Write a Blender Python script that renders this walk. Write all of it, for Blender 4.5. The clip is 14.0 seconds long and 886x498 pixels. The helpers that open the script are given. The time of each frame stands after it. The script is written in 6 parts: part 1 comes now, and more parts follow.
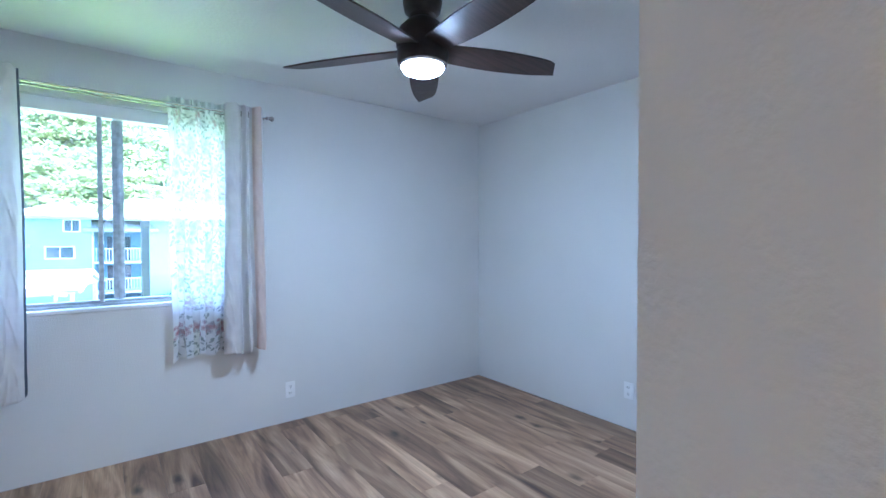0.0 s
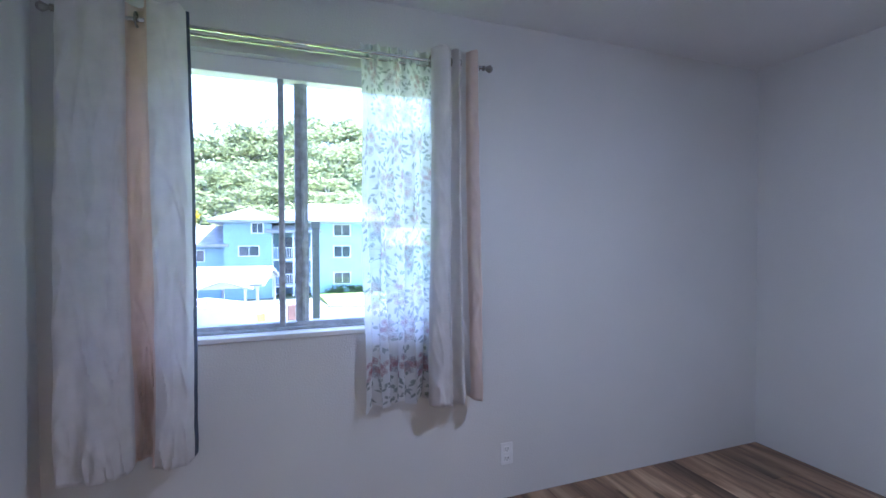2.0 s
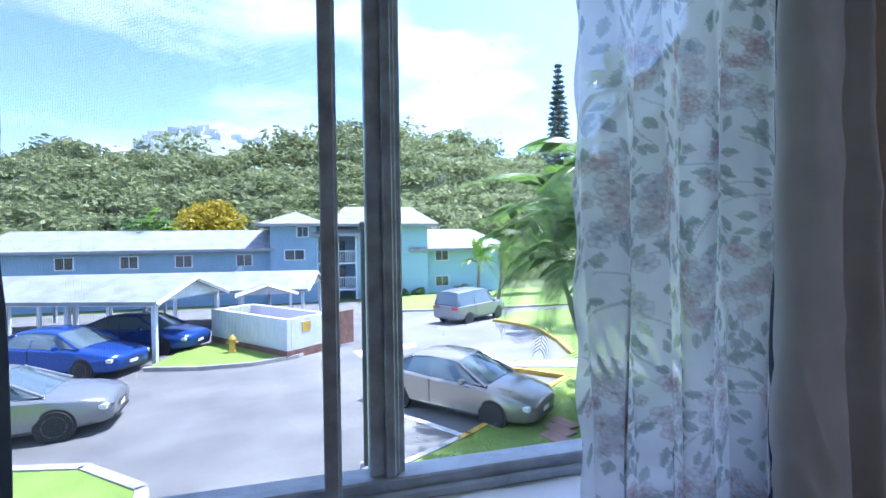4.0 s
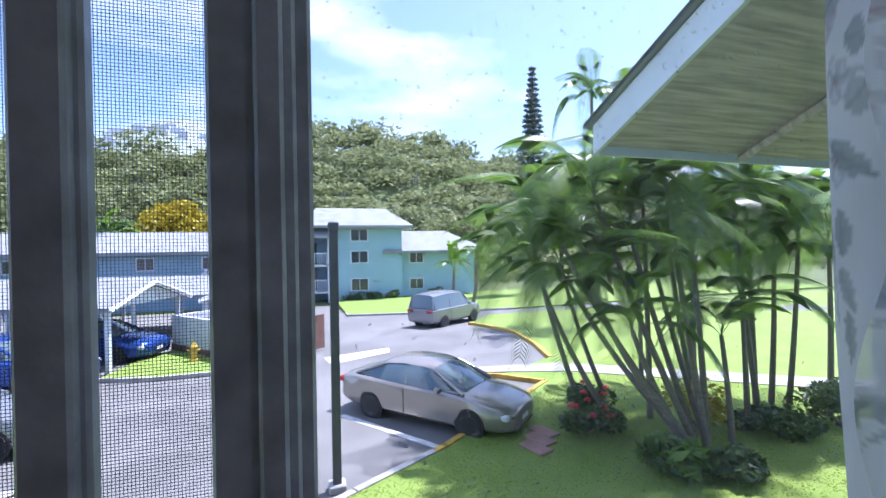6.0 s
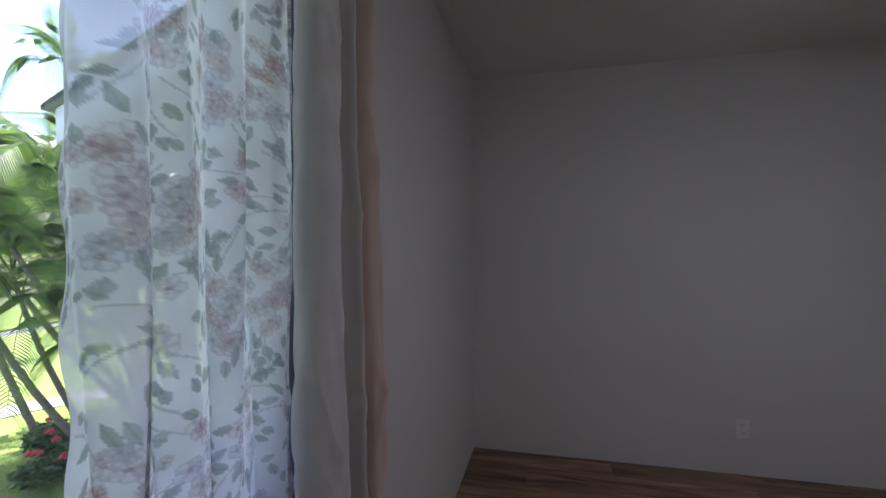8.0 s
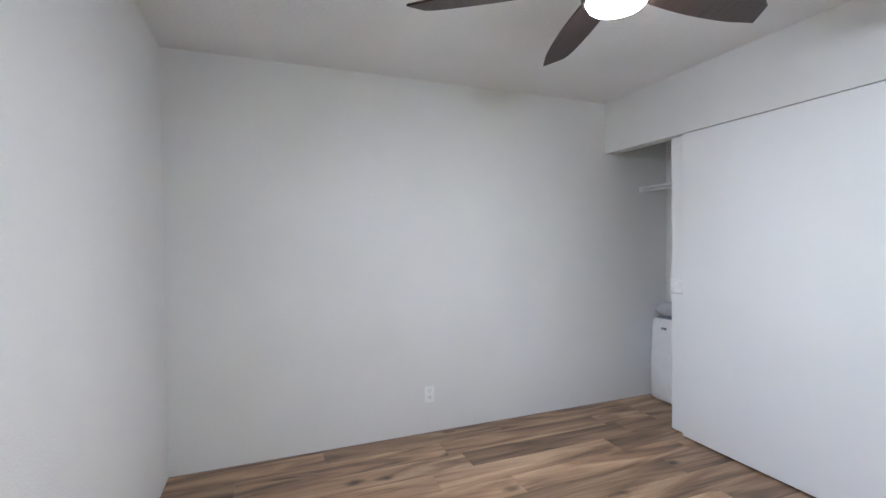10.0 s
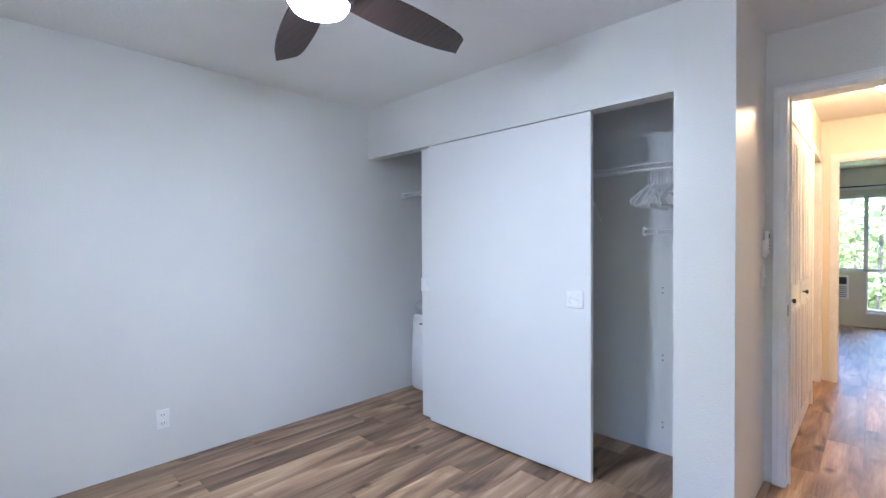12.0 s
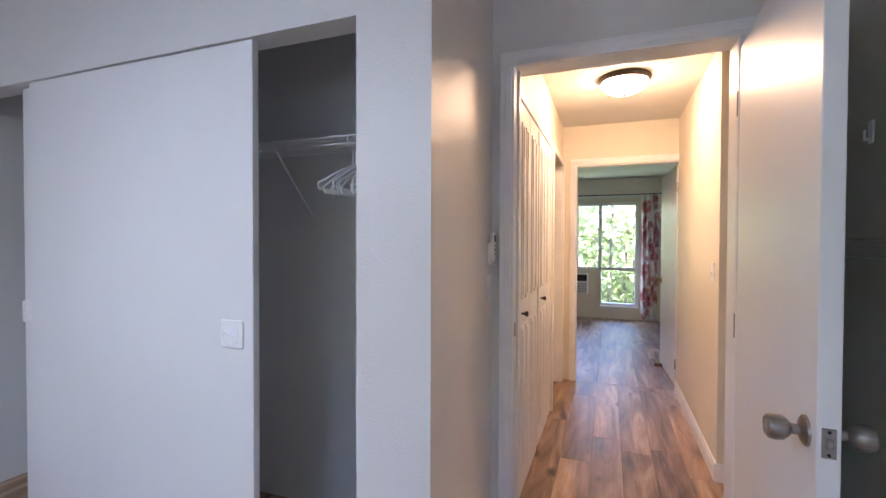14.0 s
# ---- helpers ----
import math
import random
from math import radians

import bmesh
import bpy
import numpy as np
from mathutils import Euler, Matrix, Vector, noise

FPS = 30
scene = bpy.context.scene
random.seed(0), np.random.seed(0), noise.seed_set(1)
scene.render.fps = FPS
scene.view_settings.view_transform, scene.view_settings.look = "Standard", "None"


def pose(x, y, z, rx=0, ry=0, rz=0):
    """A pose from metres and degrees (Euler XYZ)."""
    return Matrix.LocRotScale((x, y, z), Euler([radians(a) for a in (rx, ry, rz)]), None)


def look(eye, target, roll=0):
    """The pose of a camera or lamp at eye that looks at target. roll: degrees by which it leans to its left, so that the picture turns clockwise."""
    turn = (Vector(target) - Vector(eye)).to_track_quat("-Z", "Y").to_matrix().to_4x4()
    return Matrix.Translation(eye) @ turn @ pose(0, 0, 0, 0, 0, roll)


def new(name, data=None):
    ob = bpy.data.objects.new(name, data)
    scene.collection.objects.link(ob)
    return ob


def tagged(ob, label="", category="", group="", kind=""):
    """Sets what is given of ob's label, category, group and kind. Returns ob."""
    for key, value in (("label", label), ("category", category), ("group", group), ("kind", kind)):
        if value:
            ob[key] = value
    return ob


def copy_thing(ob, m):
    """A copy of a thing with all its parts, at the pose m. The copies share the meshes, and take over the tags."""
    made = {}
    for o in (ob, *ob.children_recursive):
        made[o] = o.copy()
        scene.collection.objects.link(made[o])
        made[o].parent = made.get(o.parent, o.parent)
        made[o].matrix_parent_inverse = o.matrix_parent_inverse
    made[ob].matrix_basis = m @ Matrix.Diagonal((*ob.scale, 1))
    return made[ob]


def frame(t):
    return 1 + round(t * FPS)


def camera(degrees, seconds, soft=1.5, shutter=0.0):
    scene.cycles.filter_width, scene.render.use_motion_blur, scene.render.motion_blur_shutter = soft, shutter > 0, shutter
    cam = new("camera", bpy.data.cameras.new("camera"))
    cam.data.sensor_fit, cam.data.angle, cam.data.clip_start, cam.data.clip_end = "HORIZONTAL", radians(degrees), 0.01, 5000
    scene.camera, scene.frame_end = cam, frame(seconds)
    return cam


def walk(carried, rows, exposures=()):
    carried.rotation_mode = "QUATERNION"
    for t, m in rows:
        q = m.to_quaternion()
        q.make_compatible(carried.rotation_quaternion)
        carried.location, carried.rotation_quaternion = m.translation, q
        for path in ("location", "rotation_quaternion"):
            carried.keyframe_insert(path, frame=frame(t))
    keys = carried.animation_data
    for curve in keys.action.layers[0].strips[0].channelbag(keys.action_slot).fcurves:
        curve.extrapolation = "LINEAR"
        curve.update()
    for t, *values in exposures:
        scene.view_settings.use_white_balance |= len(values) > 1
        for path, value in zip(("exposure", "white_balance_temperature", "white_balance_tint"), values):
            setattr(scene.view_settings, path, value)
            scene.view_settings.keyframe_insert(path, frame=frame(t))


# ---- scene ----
cam = camera(89.7, 14.0)
PATH = [
    (0, (0.115, -0.089, 1.329), (1.322, 1.505, 1.289), -0.1),
    (0.5, (0.077, 0.135, 1.292), (1.149, 1.823, 1.27), -0.2),
    (1, (0.132, 0.451, 1.304), (1.051, 2.227, 1.279), -0.4),
    (1.5, (0.124, 0.782, 1.3), (0.904, 2.623, 1.271), -0.2),
    (2, (0.092, 1.132, 1.344), (0.773, 3.013, 1.304), -0.2),
    (2.5, (0.106, 1.494, 1.337), (0.724, 3.396, 1.307), -0.3),
    (3, (0.118, 1.852, 1.339), (0.671, 3.773, 1.31), -0.4),
    (3.5, (0.088, 2.233, 1.345), (0.594, 4.168, 1.315), -0.8),
    (5.8, (0.171, 3.022, 1.37), (0.702, 4.95, 1.346), -0.8),
    (6, (0.199, 2.987, 1.346), (0.815, 4.89, 1.325), -0.8),
    (6.5, (0.189, 2.905, 1.346), (1.116, 4.677, 1.323), -0.6),
    (7, (0.12, 2.794, 1.332), (1.529, 4.214, 1.318), -0.1),
    (7.5, (0.078, 2.709, 1.353), (1.853, 3.63, 1.343), 0.2),
    (8, (0.115, 2.677, 1.368), (2.058, 3.149, 1.339), -0.4),
    (8.5, (0.126, 2.639, 1.375), (2.121, 2.772, 1.328), 0.1),
    (9, (0.122, 2.625, 1.364), (2.113, 2.444, 1.313), -0.4),
    (11.5, (0.025, 2.527, 1.305), (1.554, 1.238, 1.291), -0.1),
    (12, (-0.046, 2.333, 1.324), (1.348, 0.898, 1.295), -0.3),
    (12.5, (-0.098, 2.129, 1.327), (1.116, 0.54, 1.303), -0.2),
    (13, (-0.115, 1.892, 1.339), (0.925, 0.185, 1.301), -0.1),
    (13.5, (-0.078, 1.591, 1.336), (0.783, -0.214, 1.307), 0.0),
    (14, (-0.096, 1.265, 1.335), (0.604, -0.608, 1.301), 0.2),
]
EXPOSURES = [(0, 4.05, 4500, 8), (1.0, 3.65, 4800, 14), (1.5, 3.45, 4850, 18), (2.5, 2.8, 4900, 22), (3.0, 2.35, 4900, 20), (3.5, 1.9, 4950, 16), (5.8, 1.08, 5350, 24), (7.0, 1.0, 5450, 24), (7.5, 0.95, 5600, 28), (8.0, 1.75, 5900, 22),
             (8.5, 2.5, 6200, 18), (9.0, 3.35, 6200, 14), (11.3, 4.45, 5150, 12), (13.0, 4.2, 5300, 16), (14.0, 3.95, 5400, 20)]
walk(cam, [(t, look(eye, target, roll)) for t, eye, target, roll in PATH], EXPOSURES)

# ---- world and sun ----
SUN_EL, SUN_AZ = radians(65), math.atan2(0.95, 0.32)   # azimuth from +y towards +x
world = bpy.data.worlds.new("sky")
scene.world = world
world.use_nodes = True
wn, wl = world.node_tree.nodes, world.node_tree.links
sky = wn.new("ShaderNodeTexSky")
sky.sky_type, sky.sun_disc, sky.sun_elevation, sky.sun_rotation = "NISHITA", False, SUN_EL, SUN_AZ
tc = wn.new("ShaderNodeTexCoord")
mp = wn.new("ShaderNodeMapping")
mp.inputs["Scale"].default_value = (1.6, 1.6, 5.0)
cn = wn.new("ShaderNodeTexNoise")
cn.inputs["Scale"].default_value, cn.inputs["Detail"].default_value, cn.inputs["Roughness"].default_value = 1.3, 8, 0.55
cr = wn.new("ShaderNodeValToRGB")
cr.color_ramp.elements[0].position, cr.color_ramp.elements[1].position = 0.47, 0.70
cr.color_ramp.elements[0].color, cr.color_ramp.elements[1].color = (0, 0, 0, 1), (0.9, 0.9, 0.9, 1)
cm = wn.new("ShaderNodeMixRGB")
cm.inputs[2].default_value = (5.8, 6.1, 6.6, 1)
wl.new(tc.outputs["Generated"], mp.inputs[0])
wl.new(mp.outputs[0], cn.inputs["Vector"])
wl.new(cn.outputs["Fac"], cr.inputs[0])
wl.new(cr.outputs[0], cm.inputs[0])
wl.new(sky.outputs[0], cm.inputs[1])
wl.new(cm.outputs[0], wn["Background"].inputs[0])
wn["Background"].inputs[1].default_value = 0.15
sun = new("sun", bpy.data.lights.new("sun", "SUN"))
sun.data.energy, sun.data.angle, sun.data.color = 5.0, radians(0.5), (1, 0.95, 0.87)
sx, sy, sz = math.sin(SUN_AZ) * math.cos(SUN_EL), math.cos(SUN_AZ) * math.cos(SUN_EL), math.sin(SUN_EL)
sun.matrix_world = look((20, 20, 30), (20 - sx, 20 - sy, 30 - sz))


# ---- materials ----
def mat(name, colour, rough=0.6, metal=0.0, vary=0.06, scale=3.0, bump=0.0, bump_scale=60.0, spec=0.5, rand=0.0, stretch=(1, 1, 1), second=None):
    """A paint, stone or metal with variation at two scales and fine relief, in metres."""
    m = bpy.data.materials.new(name)
    m.use_nodes = True
    n, l = m.node_tree.nodes, m.node_tree.links
    b = n["Principled BSDF"]
    b.inputs["Roughness"].default_value, b.inputs["Metallic"].default_value = rough, metal
    b.inputs["Specular IOR Level"].default_value = spec
    co = n.new("ShaderNodeTexCoord")
    ma = n.new("ShaderNodeMapping")
    ma.inputs["Scale"].default_value = stretch
    l.new(co.outputs["Object"], ma.inputs[0])
    a = n.new("ShaderNodeTexNoise")
    a.inputs["Scale"].default_value, a.inputs["Detail"].default_value = scale, 6
    l.new(ma.outputs[0], a.inputs["Vector"])
    mix = n.new("ShaderNodeMixRGB")
    c2 = second or tuple(c * (1 - 2.2 * vary) for c in colour)
    c1 = colour if second else tuple(min(1, c * (1 + 0.6 * vary)) for c in colour)
    mix.inputs[1].default_value, mix.inputs[2].default_value = (*c1, 1), (*c2, 1)
    ra = n.new("ShaderNodeMapRange")
    ra.inputs[1].default_value, ra.inputs[2].default_value = 0.35, 0.68
    l.new(a.outputs["Fac"], ra.inputs[0])
    l.new(ra.outputs[0], mix.inputs[0])
    out = mix.outputs[0]
    if rand:
        oi = n.new("ShaderNodeObjectInfo")
        hs = n.new("ShaderNodeHueSaturation")
        r2 = n.new("ShaderNodeMapRange")
        r2.inputs[3].default_value, r2.inputs[4].default_value = 1 - rand, 1 + rand
        l.new(oi.outputs["Random"], r2.inputs[0])
        l.new(r2.outputs[0], hs.inputs["Value"])
        l.new(out, hs.inputs["Color"])
        out = hs.outputs[0]
    l.new(out, b.inputs["Base Color"])
    if bump:
        c = n.new("ShaderNodeTexNoise")
        c.inputs["Scale"].default_value, c.inputs["Detail"].default_value = bump_scale, 4
        l.new(ma.outputs[0], c.inputs["Vector"])
        bu = n.new("ShaderNodeBump")
        bu.inputs["Strength"].default_value, bu.inputs["Distance"].default_value = bump, 0.004
        l.new(c.outputs["Fac"], bu.inputs["Height"])
        l.new(bu.outputs[0], b.inputs["Normal"])
    return m


def leafy(name, dark, light, trans=0.35, rough=0.45):
    """Foliage: each leaf or clump has its own green, and light shines through."""
    m = mat(name, light, rough=rough)
    n, l = m.node_tree.nodes, m.node_tree.links
    geo = n.new("ShaderNodeNewGeometry")
    mix = n.new("ShaderNodeMixRGB")
    mix.inputs[1].default_value, mix.inputs[2].default_value = (*dark, 1), (*light, 1)
    l.new(geo.outputs["Random Per Island"], mix.inputs[0])
    b = n["Principled BSDF"]
    l.new(mix.outputs[0], b.inputs["Base Color"])
    t = n.new("ShaderNodeBsdfTranslucent")
    l.new(mix.outputs[0], t.inputs[0])
    s = n.new("ShaderNodeMixShader")
    s.inputs[0].default_value = trans
    l.new(b.outputs[0], s.inputs[1])
    l.new(t.outputs[0], s.inputs[2])
    l.new(s.outputs[0], n["Material Output"].inputs[0])
    return m


def cloth(name, colour, trans, clear=0.0, painted=False, weave=900, through_tint=None, rough=0.85, spec=0.2):
    """Woven cloth that lets light through; painted: the print lies in the colour attribute 'print'."""
    m = mat(name, colour, rough=rough, vary=0.05, scale=14, bump=0.25, bump_scale=weave, spec=spec)
    n, l = m.node_tree.nodes, m.node_tree.links
    b = n["Principled BSDF"]
    src = b.inputs["Base Color"].links[0].from_socket
    if painted:
        at = n.new("ShaderNodeVertexColor")
        at.layer_name = "print"
        mu = n.new("ShaderNodeMixRGB")
        mu.blend_type = "MULTIPLY"
        mu.inputs[0].default_value = 1
        l.new(src, mu.inputs[1])
        l.new(at.outputs[0], mu.inputs[2])
        src = mu.outputs[0]
        l.new(src, b.inputs["Base Color"])
    t = n.new("ShaderNodeBsdfTranslucent")
    if through_tint:
        t.inputs[0].default_value = (*through_tint, 1)
    else:
        l.new(src, t.inputs[0])
    s = n.new("ShaderNodeMixShader")
    s.inputs[0].default_value = trans
    l.new(b.outputs[0], s.inputs[1])
    l.new(t.outputs[0], s.inputs[2])
    if clear:
        tr = n.new("ShaderNodeBsdfTransparent")
        s2 = n.new("ShaderNodeMixShader")
        s2.inputs[0].default_value = clear
        l.new(s.outputs[0], s2.inputs[1])
        l.new(tr.outputs[0], s2.inputs[2])
        s = s2
    l.new(s.outputs[0], n["Material Output"].inputs[0])
    return m


def glass(name, tint=(1, 1, 1), gloss=0.06, dust=0.0):
    m = bpy.data.materials.new(name)
    m.use_nodes = True
    n, l = m.node_tree.nodes, m.node_tree.links
    n.remove(n["Principled BSDF"])
    t, g, s = n.new("ShaderNodeBsdfTransparent"), n.new("ShaderNodeBsdfGlossy"), n.new("ShaderNodeMixShader")
    t.inputs[0].default_value = (*tint, 1)
    g.inputs["Roughness"].default_value = 0.02
    s.inputs[0].default_value = gloss
    l.new(t.outputs[0], s.inputs[1])
    l.new(g.outputs[0], s.inputs[2])
    if dust:
        d, s2, no, ra = n.new("ShaderNodeBsdfDiffuse"), n.new("ShaderNodeMixShader"), n.new("ShaderNodeTexNoise"), n.new("ShaderNodeMapRange")
        d.inputs[0].default_value = (0.8, 0.8, 0.8, 1)
        no.inputs["Scale"].default_value, no.inputs["Detail"].default_value = 170, 2
        ra.inputs[1].default_value, ra.inputs[2].default_value, ra.inputs[3].default_value, ra.inputs[4].default_value = 0.66, 0.76, 0.02, dust
        co = n.new("ShaderNodeTexCoord")
        l.new(co.outputs["Object"], no.inputs["Vector"])
        l.new(no.outputs["Fac"], ra.inputs[0])
        l.new(ra.outputs[0], s2.inputs[0])
        l.new(s.outputs[0], s2.inputs[1])
        l.new(d.outputs[0], s2.inputs[2])
        s = s2
    l.new(s.outputs[0], n["Material Output"].inputs[0])
    return m


def screen_mesh(name, pitch=0.0019, wire=0.11):
    """Insect screen: dark wires in x and z with holes between."""
    m = bpy.data.materials.new(name)
    m.use_nodes = True
    n, l = m.node_tree.nodes, m.node_tree.links
    b = n["Principled BSDF"]
    b.inputs["Base Color"].default_value, b.inputs["Roughness"].default_value = (0.16, 0.16, 0.17, 1), 0.6
    co, se = n.new("ShaderNodeTexCoord"), n.new("ShaderNodeSeparateXYZ")
    l.new(co.outputs["Object"], se.inputs[0])
    cut = []
    for k in (0, 2):
        d, f, c = n.new("ShaderNodeMath"), n.new("ShaderNodeMath"), n.new("ShaderNodeMath")
        d.operation, f.operation, c.operation = "DIVIDE", "FRACT", "LESS_THAN"
        d.inputs[1].default_value, c.inputs[1].default_value = pitch, wire
        l.new(se.outputs[k], d.inputs[0])
        l.new(d.outputs[0], f.inputs[0])
        l.new(f.outputs[0], c.inputs[0])
        cut.append(c)
    mx, t, s = n.new("ShaderNodeMath"), n.new("ShaderNodeBsdfTransparent"), n.new("ShaderNodeMixShader")
    mx.operation = "MAXIMUM"
    l.new(cut[0].outputs[0], mx.inputs[0])
    l.new(cut[1].outputs[0], mx.inputs[1])
    l.new(mx.outputs[0], s.inputs[0])
    l.new(t.outputs[0], s.inputs[1])
    l.new(b.outputs[0], s.inputs[2])
    l.new(s.outputs[0], n["Material Output"].inputs[0])
    return m


def glow(name, colour, strength):
    m = bpy.data.materials.new(name)
    m.use_nodes = True
    b = m.node_tree.nodes["Principled BSDF"]
    b.inputs["Base Color"].default_value = (0.85, 0.85, 0.82, 1)
    b.inputs["Emission Color"].default_value, b.inputs["Emission Strength"].default_value = (*colour, 1), strength
    return m


def wood_floor(name):
    """Oak-look vinyl planks: long grain, pale and brown streaks, dark knots; each plank of its own tone."""
    m = bpy.data.materials.new(name)
    m.use_nodes = True
    n, l = m.node_tree.nodes, m.node_tree.links
    b = n["Principled BSDF"]
    b.inputs["Roughness"].default_value = 0.42
    co, oi = n.new("ShaderNodeTexCoord"), n.new("ShaderNodeObjectInfo")
    off, add = n.new("ShaderNodeVectorMath"), n.new("ShaderNodeVectorMath")
    off.operation, add.operation = "SCALE", "ADD"
    off.inputs[0].default_value = (7, 31, 13)
    l.new(oi.outputs["Random"], off.inputs["Scale"])
    l.new(co.outputs["Object"], add.inputs[0])
    l.new(off.outputs[0], add.inputs[1])

    def noise_at(scale, stretch, detail=6, distort=0.0):
        ma, t = n.new("ShaderNodeMapping"), n.new("ShaderNodeTexNoise")
        ma.inputs["Scale"].default_value = stretch
        t.inputs["Scale"].default_value, t.inputs["Detail"].default_value, t.inputs["Distortion"].default_value = scale, detail, distort
        l.new(add.outputs[0], ma.inputs[0])
        l.new(ma.outputs[0], t.inputs["Vector"])
        return t.outputs["Fac"]

    ramp = n.new("ShaderNodeValToRGB")
    e = ramp.color_ramp.elements
    e[0].position, e[0].color = 0.30, (0.085, 0.046, 0.028, 1)
    e[1].position, e[1].color = 0.70, (0.56, 0.385, 0.235, 1)
    k = ramp.color_ramp.elements.new(0.5)
    k.color = (0.325, 0.20, 0.115, 1)
    l.new(noise_at(2.0, (3.6, 0.42, 1), 9, 1.6), ramp.inputs[0])
    fine = n.new("ShaderNodeMixRGB")
    fine.blend_type = "MULTIPLY"
    fine.inputs[0].default_value = 0.42
    fr = n.new("ShaderNodeMapRange")
    fr.inputs[1].default_value, fr.inputs[2].default_value, fr.inputs[3].default_value = 0.3, 0.6, 0.45
    g = noise_at(9, (14, 0.5, 1), 5)
    l.new(g, fr.inputs[0])
    l.new(ramp.outputs[0], fine.inputs[1])
    l.new(fr.outputs[0], fine.inputs[2])
    # knots
    vo, vm = n.new("ShaderNodeTexVoronoi"), n.new("ShaderNodeMapping")
    vm.inputs["Scale"].default_value = (5.2, 2.6, 1)
    vo.inputs["Scale"].default_value = 1.0
    l.new(add.outputs[0], vm.inputs[0])
    wob, wad = n.new("ShaderNodeTexNoise"), n.new("ShaderNodeVectorMath")
    wob.inputs["Scale"].default_value = 14
    wsc = n.new("ShaderNodeVectorMath")
    wsc.operation, wad.operation = "SCALE", "ADD"
    wsc.inputs["Scale"].default_value = 0.16
    l.new(add.outputs[0], wob.inputs["Vector"])
    l.new(wob.outputs["Color"], wsc.inputs[0])
    l.new(vm.outputs[0], wad.inputs[0])
    l.new(wsc.outputs[0], wad.inputs[1])
    l.new(wad.outputs[0], vo.inputs["Vector"])
    kr = n.new("ShaderNodeMapRange")
    kr.inputs[1].default_value, kr.inputs[2].default_value, kr.inputs[3].default_value, kr.inputs[4].default_value = 0.05, 0.19, 0.95, 0.0
    l.new(vo.outputs["Distance"], kr.inputs[0])
    gate = n.new("ShaderNodeMath")
    gate.operation = "GREATER_THAN"
    gate.inputs[1].default_value = 0.35
    sep = n.new("ShaderNodeSeparateColor")
    l.new(vo.outputs["Color"], sep.inputs[0])
    l.new(sep.outputs[0], gate.inputs[0])
    kk = n.new("ShaderNodeMath")
    kk.operation = "MULTIPLY"
    l.new(kr.outputs[0], kk.inputs[0])
    l.new(gate.outputs[0], kk.inputs[1])
    knot = n.new("ShaderNodeMixRGB")
    knot.inputs[2].default_value = (0.045, 0.025, 0.015, 1)
    l.new(kk.outputs[0], knot.inputs[0])
    l.new(fine.outputs[0], knot.inputs[1])
    hs, vr = n.new("ShaderNodeHueSaturation"), n.new("ShaderNodeMapRange")
    vr.inputs[3].default_value, vr.inputs[4].default_value = 0.72, 1.25
    l.new(oi.outputs["Random"], vr.inputs[0])
    l.new(vr.outputs[0], hs.inputs["Value"])
    l.new(knot.outputs[0], hs.inputs["Color"])
    l.new(hs.outputs[0], b.inputs["Base Color"])
    bu = n.new("ShaderNodeBump")
    bu.inputs["Strength"].default_value, bu.inputs["Distance"].default_value = 0.25, 0.002
    l.new(g, bu.inputs["Height"])
    l.new(bu.outputs[0], b.inputs["Normal"])
    return m


WALL = mat("wall_paint", (0.75, 0.745, 0.72), rough=0.55, vary=0.02, scale=1.3, bump=0.4, bump_scale=140)
NOOK = mat("satin_wall_paint", (0.75, 0.735, 0.70), rough=0.40, vary=0.02, scale=1.3, bump=0.45, bump_scale=110)
CEIL = mat("ceiling_paint", (0.80, 0.80, 0.79), rough=0.8, vary=0.03, scale=1.0, bump=0.7, bump_scale=60)
TRIM = mat("white_trim_paint", (0.87, 0.87, 0.87), rough=0.35, vary=0.03, scale=6, bump=0.08, bump_scale=40)
DOOR = mat("white_door_paint", (0.80, 0.80, 0.79), rough=0.38, vary=0.015, scale=1.5, bump=0.08, bump_scale=120)
HALLW = mat("cream_hall_paint", (0.80, 0.74, 0.62), rough=0.5, vary=0.02, scale=1.3, bump=0.45, bump_scale=75)
PLANK = wood_floor("oak_vinyl")
SLAB = mat("dark_underlay", (0.03, 0.025, 0.02), rough=0.9)
ALU = mat("weathered_aluminium", (0.56, 0.60, 0.65), rough=0.45, metal=0.15, vary=0.14, scale=30, bump=0.12, bump_scale=200)
PAINTED_ALU = mat("grey_window_vinyl", (0.50, 0.55, 0.61), rough=0.5, vary=0.1, scale=25, bump=0.1, bump_scale=150)
STEEL = mat("brushed_steel", (0.40, 0.37, 0.34), rough=0.28, metal=1.0, vary=0.1, scale=8, bump=0.1, bump_scale=90, stretch=(1, 1, 20))
CHROME = mat("chrome_rod", (0.75, 0.75, 0.77), rough=0.15, metal=1.0, vary=0.03, scale=12)
BRONZE = mat("oil_rubbed_bronze", (0.055, 0.042, 0.036), rough=0.42, metal=0.5, vary=0.15, scale=20)
BLADE = mat("dark_walnut_blade", (0.045, 0.026, 0.020), rough=0.45, vary=0.25, scale=5, stretch=(1, 14, 1), bump=0.15, bump_scale=40)
PLASTIC = mat("white_plastic", (0.88, 0.88, 0.87), rough=0.35, vary=0.02, scale=20)
GREYPL = mat("grey_plastic", (0.30, 0.31, 0.33), rough=0.45, vary=0.05, scale=20)
DARK = mat("black_plastic", (0.015, 0.015, 0.017), rough=0.4, vary=0.05, scale=20)
WIRE = mat("white_coated_wire", (0.88, 0.88, 0.87), rough=0.35, vary=0.03, scale=40)
